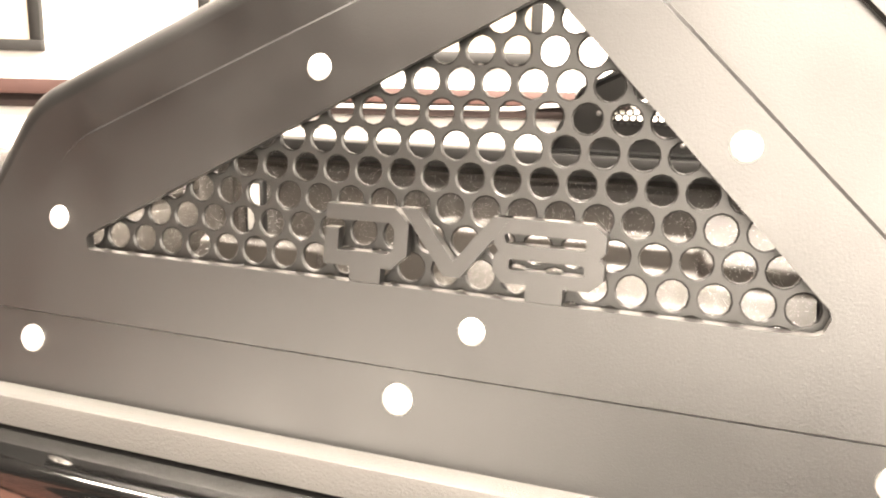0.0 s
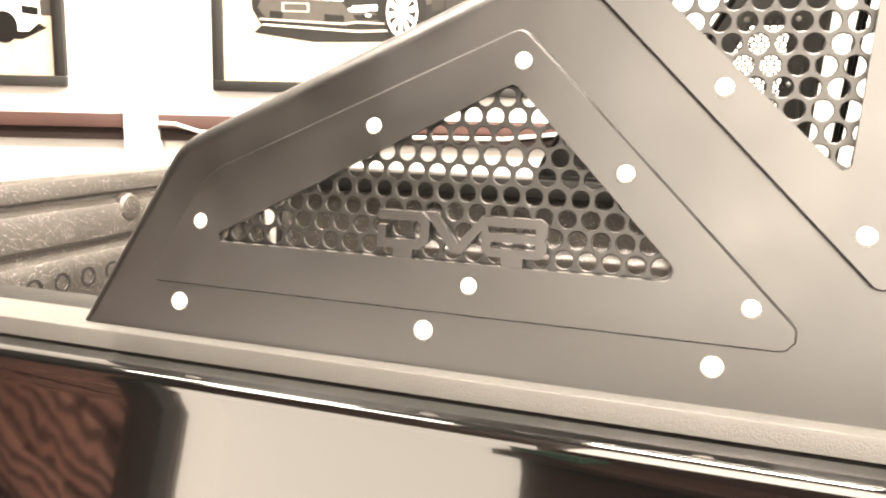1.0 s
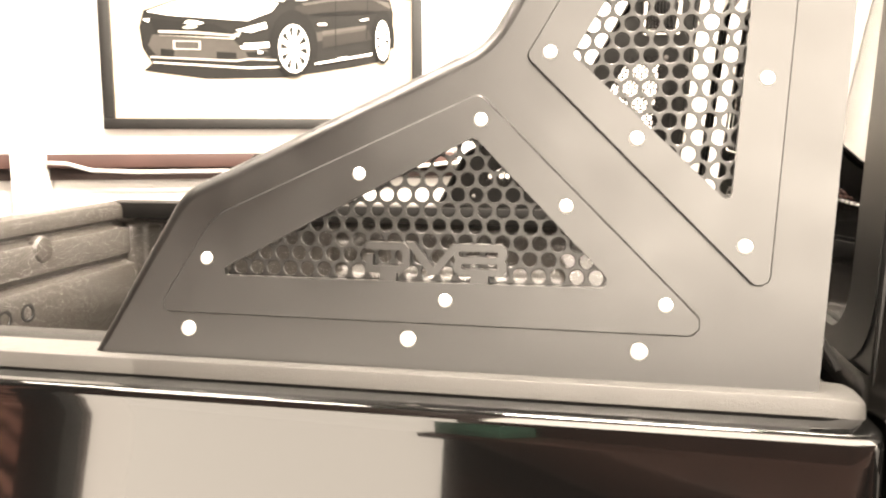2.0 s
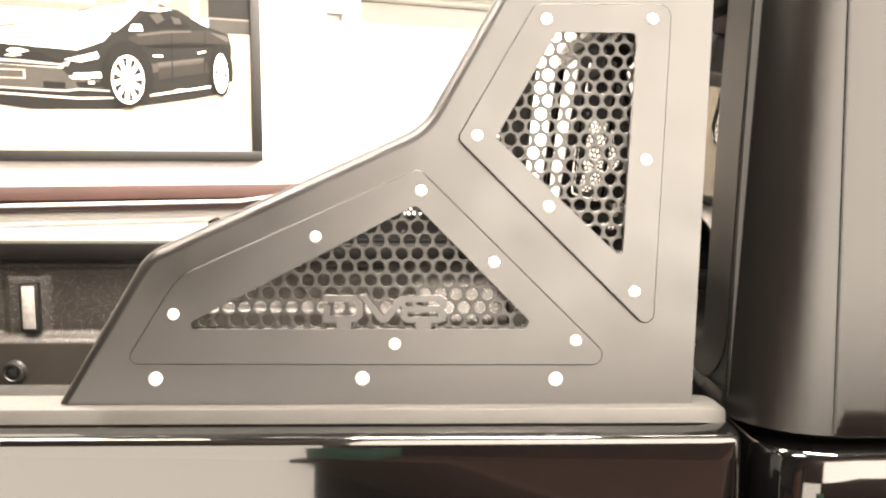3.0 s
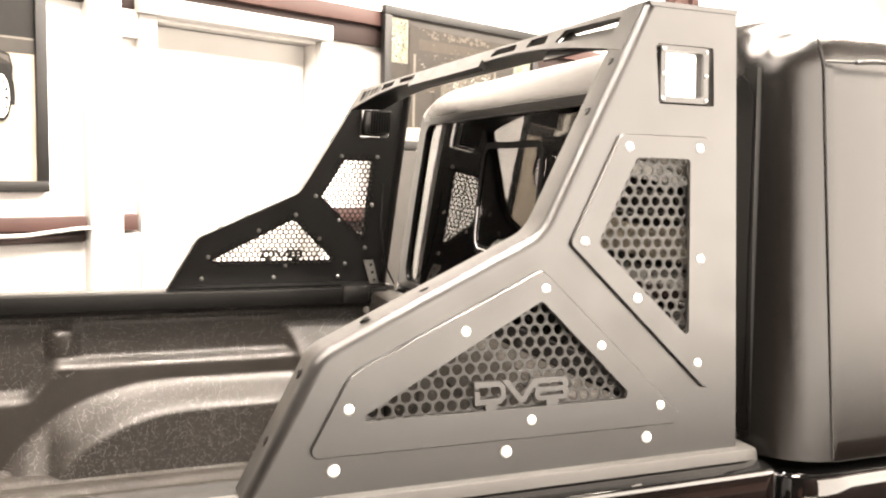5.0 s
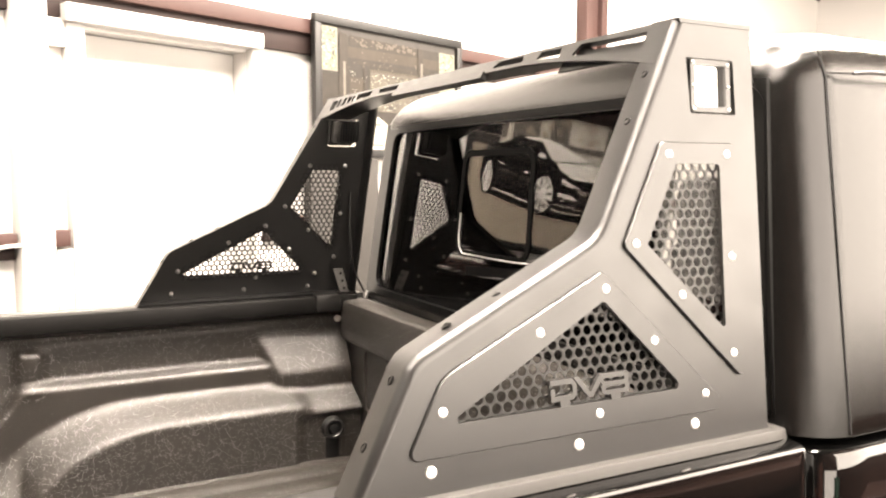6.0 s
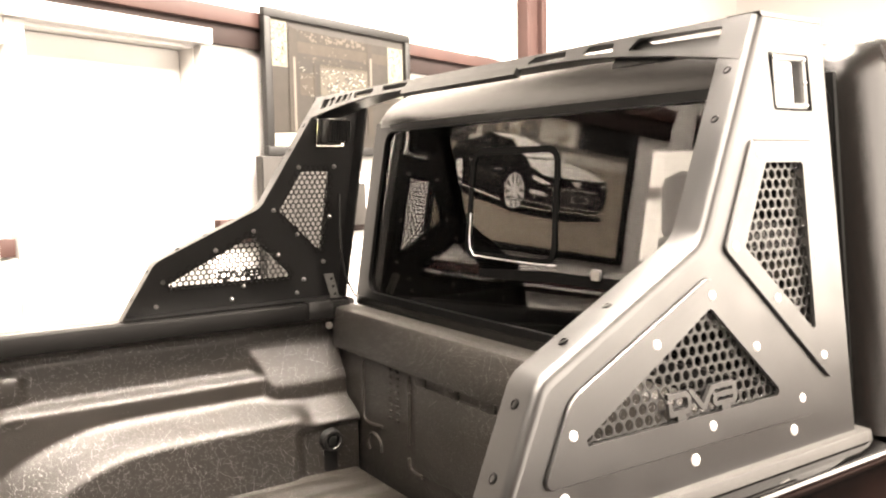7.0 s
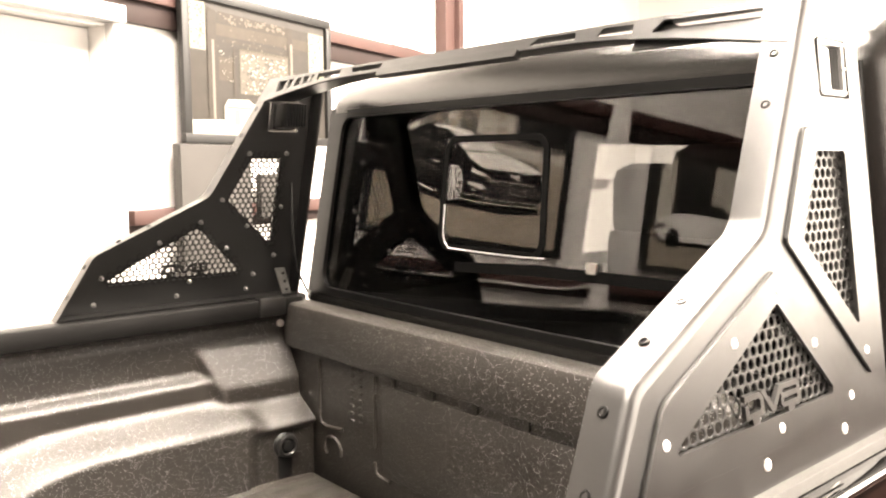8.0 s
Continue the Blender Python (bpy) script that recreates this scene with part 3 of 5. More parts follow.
def bed_side(side):
    yy = (lambda y: y) if side == 0 else (lambda y: WIDE - y)
    prof = [(0.02, 1.2895), (-0.016, 1.2915), (-0.030, 1.2900), (-0.0395, 1.2886), (-0.0425, 1.2877), (-0.0448, 1.2858), (-0.0460, 1.2830), (-0.0466, 1.2790),
            (-0.0470, 1.265), (-0.0496, 1.215), (-0.0575, 1.13), (-0.071, 1.02), (-0.080, 0.90), (-0.072, 0.78), (-0.05, 0.70), (0.0, 0.68), (0.03, 0.70)]
    xs = [XB0, -1.0, -0.5, -0.2, XB1 - 0.03, XB1 - 0.016, XB1 - 0.006, XB1]
    rings = []
    for x in xs:
        k = max(0.0, (x - (XB1 - 0.03)) / 0.03)
        inset = 0.022 * (1 - math.sqrt(max(0.0, 1 - k * k)))
        rings.append([Vector((x, yy(y + (inset if y < -0.03 else inset * 0.4)), z - inset * 0.35 * (1 if z > 1.27 else 0))) for y, z in prof])
    ob = part("bedside", loft(rings, True, True), GLOSS, TRUCK, "gloss black bedside panel", smooth=50)
    cap = []
    cp = [(0.030, 1.26), (0.030, 1.3045), (0.028, 1.3065), (-0.0130, 1.3065), (-0.0158, 1.3055), (-0.0170, 1.3030), (-0.0190, 1.2926), (0.0, 1.285)]
    for x, k in ((XB0, 0), (-0.56, 0), (-0.555, 0.001), (-0.55, 0.0), (0.005, 0), (0.028, 0.004), (0.036, 0.012)):
        cap.append([Vector((x, yy(y + (k if y < 0 else 0)), z - k * 0.5)) for y, z in cp])
    lip = one_box((XB0, min(yy(0.0305), yy(0.0755)), 1.259), (0.0, max(yy(0.0305), yy(0.0755)), 1.3055), 0.005)
    part("rail_lip", lip, LIP, TRUCK, "matte black inner lip of the bed rail")
    part("rail_cap", loft(cap, True, True), RAIL, TRUCK, "black moulded bed rail cap", smooth=40)
    # lined inner wall: one moulded skin with its ledges, wheel housing and corner box
    nx, nz = 240, 120
    z0, z1 = 0.858, 1.262
    x0, x1 = XB0 + 0.045, -0.03

    def st(a, b, v):
        v = min(1.0, max(0.0, (v - a) / (b - a)))
        return v * v * (3 - 2 * v)

    def depth(x, z):
        p = 0.012 * (1 - st(1.228, 1.238, z)) + 0.050 * st(1.246, 1.260, z)
        zl = 1.133 - 0.083 * (1 - st(-0.95, -0.865, x))
        p += 0.034 * (1 - st(zl - 0.014, zl + 0.006, z))
        # short upright rib
        p += 0.022 * st(-0.895, -0.872, x) * (1 - st(-0.842, -0.810, x)) * (1 - st(1.204, 1.222, z)) * st(zl - 0.05, zl + 0.05, z)
        # upright groove rib and rear corner post
        p += 0.016 * st(-1.140, -1.128, x) * (1 - st(-1.080, -1.068, x)) * (1 - st(1.030, 1.046, z))
        p += 0.045 * (1 - st(-1.475, -1.460, x))
        # box round the bed lamp
        p += 0.014 * st(-1.402, -1.392, x) * (1 - st(-1.300, -1.290, x)) * st(1.045, 1.055, z) * (1 - st(1.208, 1.218, z))
        # wheel housing: an arched, sloping shoulder above an upright inner face
        zo = 0.74 + 0.331 * math.sqrt(max(0.0, 1 - (min(0.0, x + 0.60) / 0.42) ** 2))
        zi = 0.79 + 0.232 * math.sqrt(max(0.0, 1 - (min(0.0, x + 0.52) / 0.36) ** 2))
        if x > -0.21:
            zi -= 0.020 * st(-0.21, -0.16, x)
        w = min(1.0, max(0.0, (zo - z) / max(0.03, zo - zi)))
        w = w * w * (3 - 2 * w) * 0.35 + w * 0.65
        if z < zo:
            p = max(p, 0.046 + 0.107 * w)
        # recess where the tie-down sits
        p -= 0.014 * st(-0.225, -0.185, x) * (1 - st(0.985, 1.0, z))
        # corner box with a sloping top
        left = -0.29 + 0.035 * min(1.0, max(0.0, (1.195 - z) / 0.105))
        bx = st(left - 0.012, left + 0.012, x)
        if bx > 0:
            p = max(p, bx * (0.012 + 0.062 * min(1.0, max(0.0, (1.205 - z) / 0.105))))
        # small pressed dent
        p -= 0.006 * math.exp(-((x + 0.50 + 0.6 * (z - 1.03)) / 0.010) ** 2 - ((z - 1.04) / 0.025) ** 2)
        return p

    skin = np.array([[depth(x0 + (x1 - x0) * i / nx, z0 + (z1 - z0) * j / nz) for j in range(nz + 1)] for i in range(nx + 1)])
    for axis, times in ((0, 3), (1, 5)):
        for _ in range(times):
            pad = np.pad(skin, [(1, 1) if a == axis else (0, 0) for a in (0, 1)], mode="edge")
            skin = (pad[:-2] + 2 * pad[1:-1] + pad[2:]) / 4 if axis == 0 else (pad[:, :-2] + 2 * pad[:, 1:-1] + pad[:, 2:]) / 4
    rings = []
    for i in range(nx + 1):
        x = x0 + (x1 - x0) * i / nx
        rings.append([Vector((x, yy(0.022 + float(skin[i, j])), z0 + (z1 - z0) * j / nz)) for j in range(nz + 1)])
    part("inner_bed_wall", loft(rings, False), LINER, TRUCK, "black sprayed bed liner wall with wheel housing", smooth=60)


for side in (0, 1):
    bed_side(side)

# bed floor with long ribs
rings = []
ys = []
y = 0.0625
while y < 1.44:
    ys += [(y, 0.862), (y + 0.012, 0.868), (y + 0.055, 0.868), (y + 0.067, 0.862)]
    y += 0.085
for x in (XB0 + 0.02, -1.0, -0.5, -0.24, -0.04):
    rings.append([Vector((x, a, b if x < -0.1 else 0.862)) for a, b in ys])
part("bed_floor", loft(rings, False), LINER, TRUCK, "ribbed sprayed bed floor", smooth=30)
# front bulkhead
bulk = part("bulkhead", one_box((-0.022, 0.03, 0.84), (0.03, 1.49, 1.285), 0.006), LINER, TRUCK, "sprayed front bed wall")
part("bulkhead_rail", one_box((-0.048, 0.05, 1.172), (0.034, 1.475, 1.292), 0.016), LINER, bulk, "thick sprayed top rail")
for y0, y1, za, zb in ((0.36, 1.07, 0.93, 1.150), (0.14, 0.30, 0.93, 1.150)):
    part("pressed_panel", one_box((-0.0275, y0, za), (-0.015, y1, zb), 0.005), LINER, bulk)
for k in range(8):
    for y0 in (1.150, 1.185):
        part("pressed_dimple", one_box((-0.0265, y0, 1.157 - 0.018 * k), (-0.020, y0 + 0.017, 1.164 - 0.018 * k), 0.003), LINER, bulk)
for path in ([(1.335, 1.158), (1.337, 1.010), (1.328, 0.996), (1.305, 0.991), (1.235, 0.999)], [(1.099, 1.160), (1.100, 1.08), (1.101, 0.990)], [(1.104, 0.955), (1.100, 0.930), (1.085, 0.923), (1.045, 0.922)],
             [(1.280 + 0.036 * math.cos(radians(a)), 0.940 + 0.030 * math.sin(radians(a))) for a in range(-40, 230, 30)], [(0.33, 1.160), (0.332, 1.05), (0.332, 0.95)]):
    part("pressed_rib", sweep(bmesh.new(), [(-0.0225, y, z) for y, z in path], 0.0055, 8), LINER, bulk)
for y in (0.32, 0.48, 0.637, 0.778, 0.914, 1.05):
    part("rail_tab", one_box((-0.0285, y - 0.028, 1.146), (-0.018, y + 0.028, 1.186), 0.006), LINER, bulk)
# tailgate, lined on the inside with two long pressed ledges
gate = part("tailgate", one_box((XB0 - 0.035, -0.04, 0.72), (XB0 + 0.035, 1.56, 1.295), 0.012), GLOSS, TRUCK, "gloss black closed tailgate")
prof = [(-0.010, 1.303), (0.030, 1.305), (0.048, 1.300), (0.052, 1.285), (0.052, 1.262), (0.040, 1.254), (0.040, 1.244), (0.066, 1.236), (0.070, 1.226), (0.070, 1.165), (0.056, 1.150), (0.056, 1.144),
        (0.076, 1.134), (0.080, 1.124), (0.080, 1.02), (0.066, 1.00), (0.066, 0.87), (0.03, 0.86), (-0.010, 0.86)]
rings = [[Vector((XB0 + x, y, z)) for x, z in prof] for y in (0.04, 0.06, 0.4, 1.12, 1.46, 1.48)]
part("tailgate_liner", loft(rings, True, True), LINER, gate, "sprayed inner tailgate skin")
for y in (0.44, 1.08):
    m = Matrix.Translation((XB0 + 0.064, y, 1.222)) @ Matrix.Rotation(math.pi / 2, 4, "Y")
    part("boss", lathe([(0.034, -0.01), (0.034, 0.004), (0.028, 0.011), (0.012, 0.013), (0, 0.013)], m, 20), LINER, gate)
for k in range(7):
    m = Matrix.Translation((XB0 + 0.079, 0.55 + 0.075 * k, 1.085)) @ Matrix.Rotation(math.pi / 2, 4, "Y")
    part("drain_cup", lathe([(0.022, 0.0), (0.022, 0.003), (0.016, 0.003), (0.013, -0.001), (0, -0.001)], m, 14), RUBBER, gate)
part("underbody", one_box((-1.5, 0.05, 0.45), (3.2, 1.47, 0.84), 0.02), PLAST, TRUCK)

# cab: gloss lower body and textured hardtop
CX1 = 2.2


def ring_at(z, x0, y0, r, x1=CX1, seg=9):
    pts = rounded([(x0, y0), (x1, y0), (x1, WIDE - y0), (x0, WIDE - y0)], [r, 0.05, 0.05, r], seg)
    return [Vector((p[0], p[1], z)) for p in pts]


part("cab_body", loft([ring_at(0.55, 0.07, -0.05, 0.07), ring_at(0.9, 0.065, -0.068, 0.075), ring_at(1.15, 0.063, -0.066, 0.075), ring_at(1.235, 0.063, -0.062, 0.075),
                       ring_at(1.262, 0.066, -0.058, 0.075), ring_at(1.270, 0.070, -0.053, 0.073), ring_at(1.274, 0.078, -0.044, 0.07), ring_at(1.275, 0.12, 0.0, 0.06)], True, True),
     GLOSS, TRUCK, "gloss black cab body below the hardtop", smooth=45)


BOW = 15.0                              # radius of the bowed rear window


def bow(y):
    return (0.66 ** 2 - (y - 0.76) ** 2) / (2 * BOW)


def hard_ring(z, x0, y0, r=0.10):
    mids = [(0.27 + max(0.0, x0 - 0.09), y0), (0.7, y0), (1.268, y0), (2.05, y0), (CX1, y0), (CX1, WIDE - y0), (2.05, WIDE - y0), (1.268, WIDE - y0), (0.7, WIDE - y0), (0.27 + max(0.0, x0 - 0.09), WIDE - y0)]
    rear = [(x0 - max(0.0, bow(y)), y) for y in [WIDE - y0 - 0.19 - (WIDE - 2 * y0 - 0.38) * k / 20 for k in range(21)]]
    pts = rounded([(x0, y0), *mids, (x0, WIDE - y0), *rear], [r, 0, 0, 0, 0, 0.05, 0.05, 0, 0, 0, 0, r] + [0] * 21, 9)
    return [Vector((p[0], p[1], z)) for p in pts]


def hx(z):
    return 0.064 + 0.0907 * (z - 1.53)


def hy(z):
    return -0.043 + 0.175 * (z - 1.285)


ZT = 1.778                              # where the roof's curve begins
levels = [(1.283, hx(1.283) + 0.004, hy(1.283) + 0.004), (1.287, hx(1.287), hy(1.287)), (1.312, hx(1.312), hy(1.312)), (1.36, hx(1.36), hy(1.36)), (1.43, hx(1.43), hy(1.43)), (1.5, hx(1.5), hy(1.5)), (1.57, hx(1.57), hy(1.57)), (1.65, hx(1.65), hy(1.65)), (1.715, hx(1.715), hy(1.715)), (ZT, hx(ZT), hy(ZT))]
rings = [hard_ring(*lv) for lv in levels]
for k in range(1, 13):
    a = math.pi / 2 * k / 12
    z = ZT + 0.095 * math.sin(a)
    inset = 0.10 * (1 - math.cos(a))
    rings.append(hard_ring(z, hx(z) + inset, hy(ZT) + inset + 0.012 * math.sin(a)))
rings.append(hard_ring(1.888, hx(ZT) + 0.35, hy(ZT) + 0.35, 0.05))
shell = loft(rings, True, True)
# the rear window's opening
gone = []
for f in shell.faces:
    c = f.calc_center_median()
    if len(f.verts) == 4 and 1.312 < c.z < ZT and c.x < 0.2 and abs(c.y - 0.76) < 0.688 - hy(c.z):
        gone.append(f)
    if len(f.verts) == 4 and 1.312 < c.z < 1.715 and 1.25 < c.x < 2.0:
        gone.append(f)
bmesh.ops.delete(shell, geom=gone, context="FACES")
TOP = part("hardtop", shell, HARD, TRUCK, "textured black removable hardtop", smooth=50)


def win(y, z, d):
    """The bowed sheet of the rear window, d forwards."""
    return Vector((0.0515 + 0.0907 * (z - 1.53) + ((y - 0.76) ** 2 + (z - 1.53) ** 2) / (2 * BOW) + d, y, z))


def dense(loop, step=0.03):
    out = []
    for i, p in enumerate(loop):
        q = loop[(i + 1) % len(loop)]
        p, q = Vector(p[:2]), Vector(q[:2])
        n = max(1, int((q - p).length / step))
        out += [tuple(p.lerp(q, k / n)) for k in range(n)]
    return out


def sheet_grid(y0, y1, z0, z1, d0, d1, place, ny=44, nz=18):
    """A thin bowed pane with a front, a back and a rim."""
    bm = bmesh.new()
    lay = [[[bm.verts.new(place(y0 + (y1 - y0) * i / ny, z0 + (z1 - z0) * j / nz, d)) for j in range(nz + 1)] for i in range(ny + 1)] for d in (d0, d1)]
    for g in lay:
        for i in range(ny):
            for j in range(nz):
                bm.faces.new((g[i][j], g[i + 1][j], g[i + 1][j + 1], g[i][j + 1]))
    a, b = lay
    rim = [(i, 0) for i in range(ny)] + [(ny, j) for j in range(nz)] + [(i, nz) for i in range(ny, 0, -1)] + [(0, j) for j in range(nz, 0, -1)]
    for k in range(len(rim)):
        (i, j), (m, n) = rim[k], rim[(k + 1) % len(rim)]
        bm.faces.new((a[i][j], a[m][n], b[m][n], b[i][j]))
    return bm


WIN = rounded([(0.040, 1.316), (1.480, 1.316), (1.420, 1.779), (0.100, 1.779)], 0.045, 8)
CLEAR = rounded([(0.092, 1.328), (1.428, 1.328), (1.366, 1.766), (0.154, 1.766)], 0.04, 8)
SURR = [(0.022, 1.306), (1.498, 1.306), (1.427, 1.790), (0.093, 1.790)]
part("window_surround", plate(dense(SURR), [dense(WIN)], -0.003, 0.02, win), SEAL, TOP, smooth=30)
glass = part("rear_window", sheet_grid(-1.0, 1.0, 1.310, 1.786, 0.006, 0.010, lambda k, z, d: win(0.76 + k * (0.730 - 0.152 * (z - 1.308)), z, d)), GLASS, TOP, "dark tinted bowed rear window", smooth=30)
glass.visible_shadow = False
part("window_seal", plate(dense(grow(WIN, 0.006)), [dense(CLEAR)], -0.0045, 0.0055, win), SEAL, TOP, "black rubber window seal", smooth=30)
SLID = rounded([(0.655, 1.470), (0.952, 1.470), (0.945, 1.698), (0.662, 1.698)], 0.028, 6)
slider = part("slider_frame", plate(dense(grow(SLID, 0.009)), [dense(grow(SLID, -0.005))], 0.0035, 0.0058, win), SLIDE, TOP, "black frame of the sliding pane", smooth=30)
# steel rod put in for the highlight along the frame's lower edge
bright = bmesh.new()
sweep(bright, [win(y, z, 0.0028) for y, z in ((0.944, 1.560), (0.944, 1.500), (0.938, 1.480), (0.922, 1.4665), (0.80, 1.4645), (0.70, 1.4645), (0.645, 1.4665))], 0.0009, 6)
part("slider_bright_edge", bright, STEEL, slider, "thin bright edge put in along the sliding pane's frame")
part("slider_track", plate(dense([(0.30, 1.434), (0.64, 1.431), (0.90, 1.418), (0.90, 1.438), (0.66, 1.453), (0.30, 1.455)]), [], 0.0040, 0.0058, win), SLIDE, TOP)
part("window_latch", plate(rounded([(0.518, 1.448), (0.540, 1.448), (0.540, 1.468), (0.518, 1.468)], 0.004, 3), [], -0.001, 0.0056, win), NUTST, TOP, "small pale window latch")
for f in (lambda y: y, lambda y: WIDE - y):
    side_glass = part("side_window", plate([(1.258, 1.305), (2.06, 1.305), (2.06, 1.722), (1.258, 1.722)], [], 0.004, 0.008, lambda x, z, d: Vector((x, f(hy(z) + d), z))), CLEAR_GLASS, TOP,
                      "clear side window")
    side_glass.visible_shadow = False
# side seam and drip rail
pts = [Vector((0.124 + 0.066 * (z - 1.289), hy(min(z, 1.758)) - 0.0001 + max(0, z - 1.758) ** 2 * 3.6 + max(0, z - 1.758) * 0.08, z)) for z in (1.289, 1.4, 1.55, 1.7, 1.758, 1.785, 1.81, 1.83)]
sweep_bm = sweep(bmesh.new(), pts, 0.0013, 6)
part("hardtop_seam", sweep_bm, RUBBER, TOP, "dark joint between hardtop panels")
drip = bmesh.new()
sweep(drip, [(0.195, 0.030, 1.795), (0.23, 0.028, 1.798), (0.5, 0.026, 1.800), (1.9, 0.026, 1.800)], 0.0028, 8)
part("drip_rail", drip, RUBBER, TOP, "black drip rail")
thin = bmesh.new()
sweep(thin, [(0.157, 0.044, 1.796), (0.197, 0.034, 1.796)], 0.0018, 6)
part("drip_rail_end", thin, RUBBER, TOP)
# matte sheet added to keep the hardtop's floor from mirroring the side window
MATTE_SHEET = mat("matte_black_sheet", (0.004, 0.004, 0.004), 0.9, spec=0.1, vary=0.2, scale=30, bump=0.3, bscale=400)
part("glare_cover", one_box((0.075, 0.10, 1.284), (1.95, 1.42, 1.292), 0.003), MATTE_SHEET, TOP, "added matte black sheet over the hardtop's mirroring floor")
GREY_CLOTH = mat("grey_seat_cloth", (0.16, 0.155, 0.15), 0.8, vary=0.15, scale=20, bump=0.2, bscale=300)
for x0, y0, y1, top in ((0.92, 0.44, 0.975, 1.70), (0.99, 0.985, 1.236, 1.645)):
    seat = root("seat", (x0 + 0.06, (y0 + y1) / 2, 0.85), "grey cloth front seat with a tall headrest, behind tinted glass", "seat", "front seats")
    part("backrest", one_box((x0, y0 - 0.02, 0.85), (x0 + 0.13, y1, 1.44), 0.03), GREY_CLOTH, seat)
    part("headrest", one_box((x0 + 0.005, y0, 1.40), (x0 + 0.115, y1, top), 0.055), GREY_CLOTH, seat)

# nose and wheels
part("front_body", loft([ring_at(0.50, 2.205, 0.06, 0.05, 3.30), ring_at(0.75, 2.205, 0.04, 0.06, 3.34), ring_at(1.06, 2.205, 0.05, 0.06, 3.34), ring_at(1.12, 2.21, 0.08, 0.06, 3.31), ring_at(1.14, 2.23, 0.14, 0.06, 3.24)], True, True),
     GLOSS, TRUCK, "gloss black bonnet and wings", smooth=45)
for wx in (-0.62, 2.78):
    for wy in (0.045, 1.475):
        m = Matrix.Translation((wx, wy, 0.40)) @ Matrix.Rotation(math.pi / 2, 4, "X")
        tyre = part("wheel", lathe([(0.22, -0.10), (0.37, -0.12), (0.398, -0.10), (0.40, 0.0), (0.398, 0.10), (0.37, 0.12), (0.22, 0.10)], m, 36), RUBBER, TRUCK, "black tyre on a dark rim")
        part("rim", lathe([(0, -0.05), (0.06, -0.06), (0.08, -0.03), (0.19, -0.05), (0.218, -0.095), (0.218, 0.095), (0.19, 0.05), (0.08, 0.03), (0.06, 0.06), (0, 0.05)], m, 30), DARKST, tyre)

# bed lamps near the tailgate
for side in (0, 1):
    f = (lambda y: y) if side == 0 else (lambda y: WIDE - y)
    bl = root("bed_lamp", (-1.33, f(0.05), 1.13), "small clear bed lamp set in the liner", "lamp", "bed lamps")
    part("bezel", one_box((-1.352, min(f(0.046), f(0.066)), 1.062), (-1.300, max(f(0.046), f(0.066)), 1.196), 0.003), RUBBER, bl)
    part("lens", one_box((-1.344, min(f(0.050), f(0.069)), 1.070), (-1.310, max(f(0.050), f(0.069)), 1.188), 0.003), LENS, bl, "pale ribbed lens")

# tie-down, bed bolts and the brace between rack and bulkhead
for side in (0, 1):
    f = (lambda y: y) if side == 0 else (lambda y: WIDE - y)
    tie = root("tie_down", (-0.115, f(0.168), 0.953), "black tie-down cleat on the bed wall", "tie-down", "bed tie-downs")
    turn = Matrix.Translation((-0.115, f(0.160), 0.953)) @ Matrix.Rotation(math.pi / 2 * (-1 if side == 0 else 1), 4, "X")
    part("base", lathe([(0.032, -0.004), (0.032, 0.004), (0.027, 0.010), (0.014, 0.012), (0.012, 0.02), (0, 0.022)], turn, 20), RUBBER, tie)
    loop = bmesh.new()
    sweep(loop, [(-0.115 + 0.024 * math.cos(a), f(0.178), 0.953 + 0.024 * math.sin(a)) for a in [radians(20 * k) for k in range(19)]], 0.005, 8)
    part("ring", loop, DARKST, tie)
    part("plate", one_box((-0.135, min(f(0.150), f(0.162)), 0.865), (-0.095, max(f(0.150), f(0.162)), 0.925), 0.003), RUBBER, tie)
    copy_thing(tie, Matrix.Translation((-1.37, f(0.168 - 0.093), 0.953)))
    part("corner_bolt", bolt_mesh(Vector((-0.052, f(0.045), 1.235)), Vector((-0.5, 1 if side == 0 else -1, 0)), Vector((0, 0, 1)), 0.010), STEEL, TRUCK, "bright bolt at the bed corner")
    part("rail_end_block", one_box((-0.13, min(f(0.02), f(0.085)), 1.262), (-0.055, max(f(0.02), f(0.085)), 1.312), 0.006), PLAST, TRUCK)
    hole_plate = plate([(0.0, 0.0), (0.026, 0.0), (0.006, 0.075), (-0.022, 0.075)],
                       [[(0.011 + 0.005 * math.cos(a) - 0.005 * k, 0.016 + 0.022 * k + 0.005 * math.sin(a)) for a in [radians(45 * q) for q in range(8)]] for k in range(3)],
                       0.0, 0.004, lambda x, z, d: Vector((-0.040 + x, f(0.038) + (d if side == 0 else -d), 1.305 + z)))
    part("stay", hole_plate, NUTST, RACK, "drilled zinc-plated steel stay")
    cable = bmesh.new()
    sweep(cable, [(-0.012, f(0.052), 1.60), (-0.016, f(0.056), 1.50), (-0.012, f(0.058), 1.42), (-0.004, f(0.056), 1.37), (0.03, f(0.05), 1.31)], 0.003, 6)
    part("cable", cable, RUBBER, RACK, "black lamp cable")

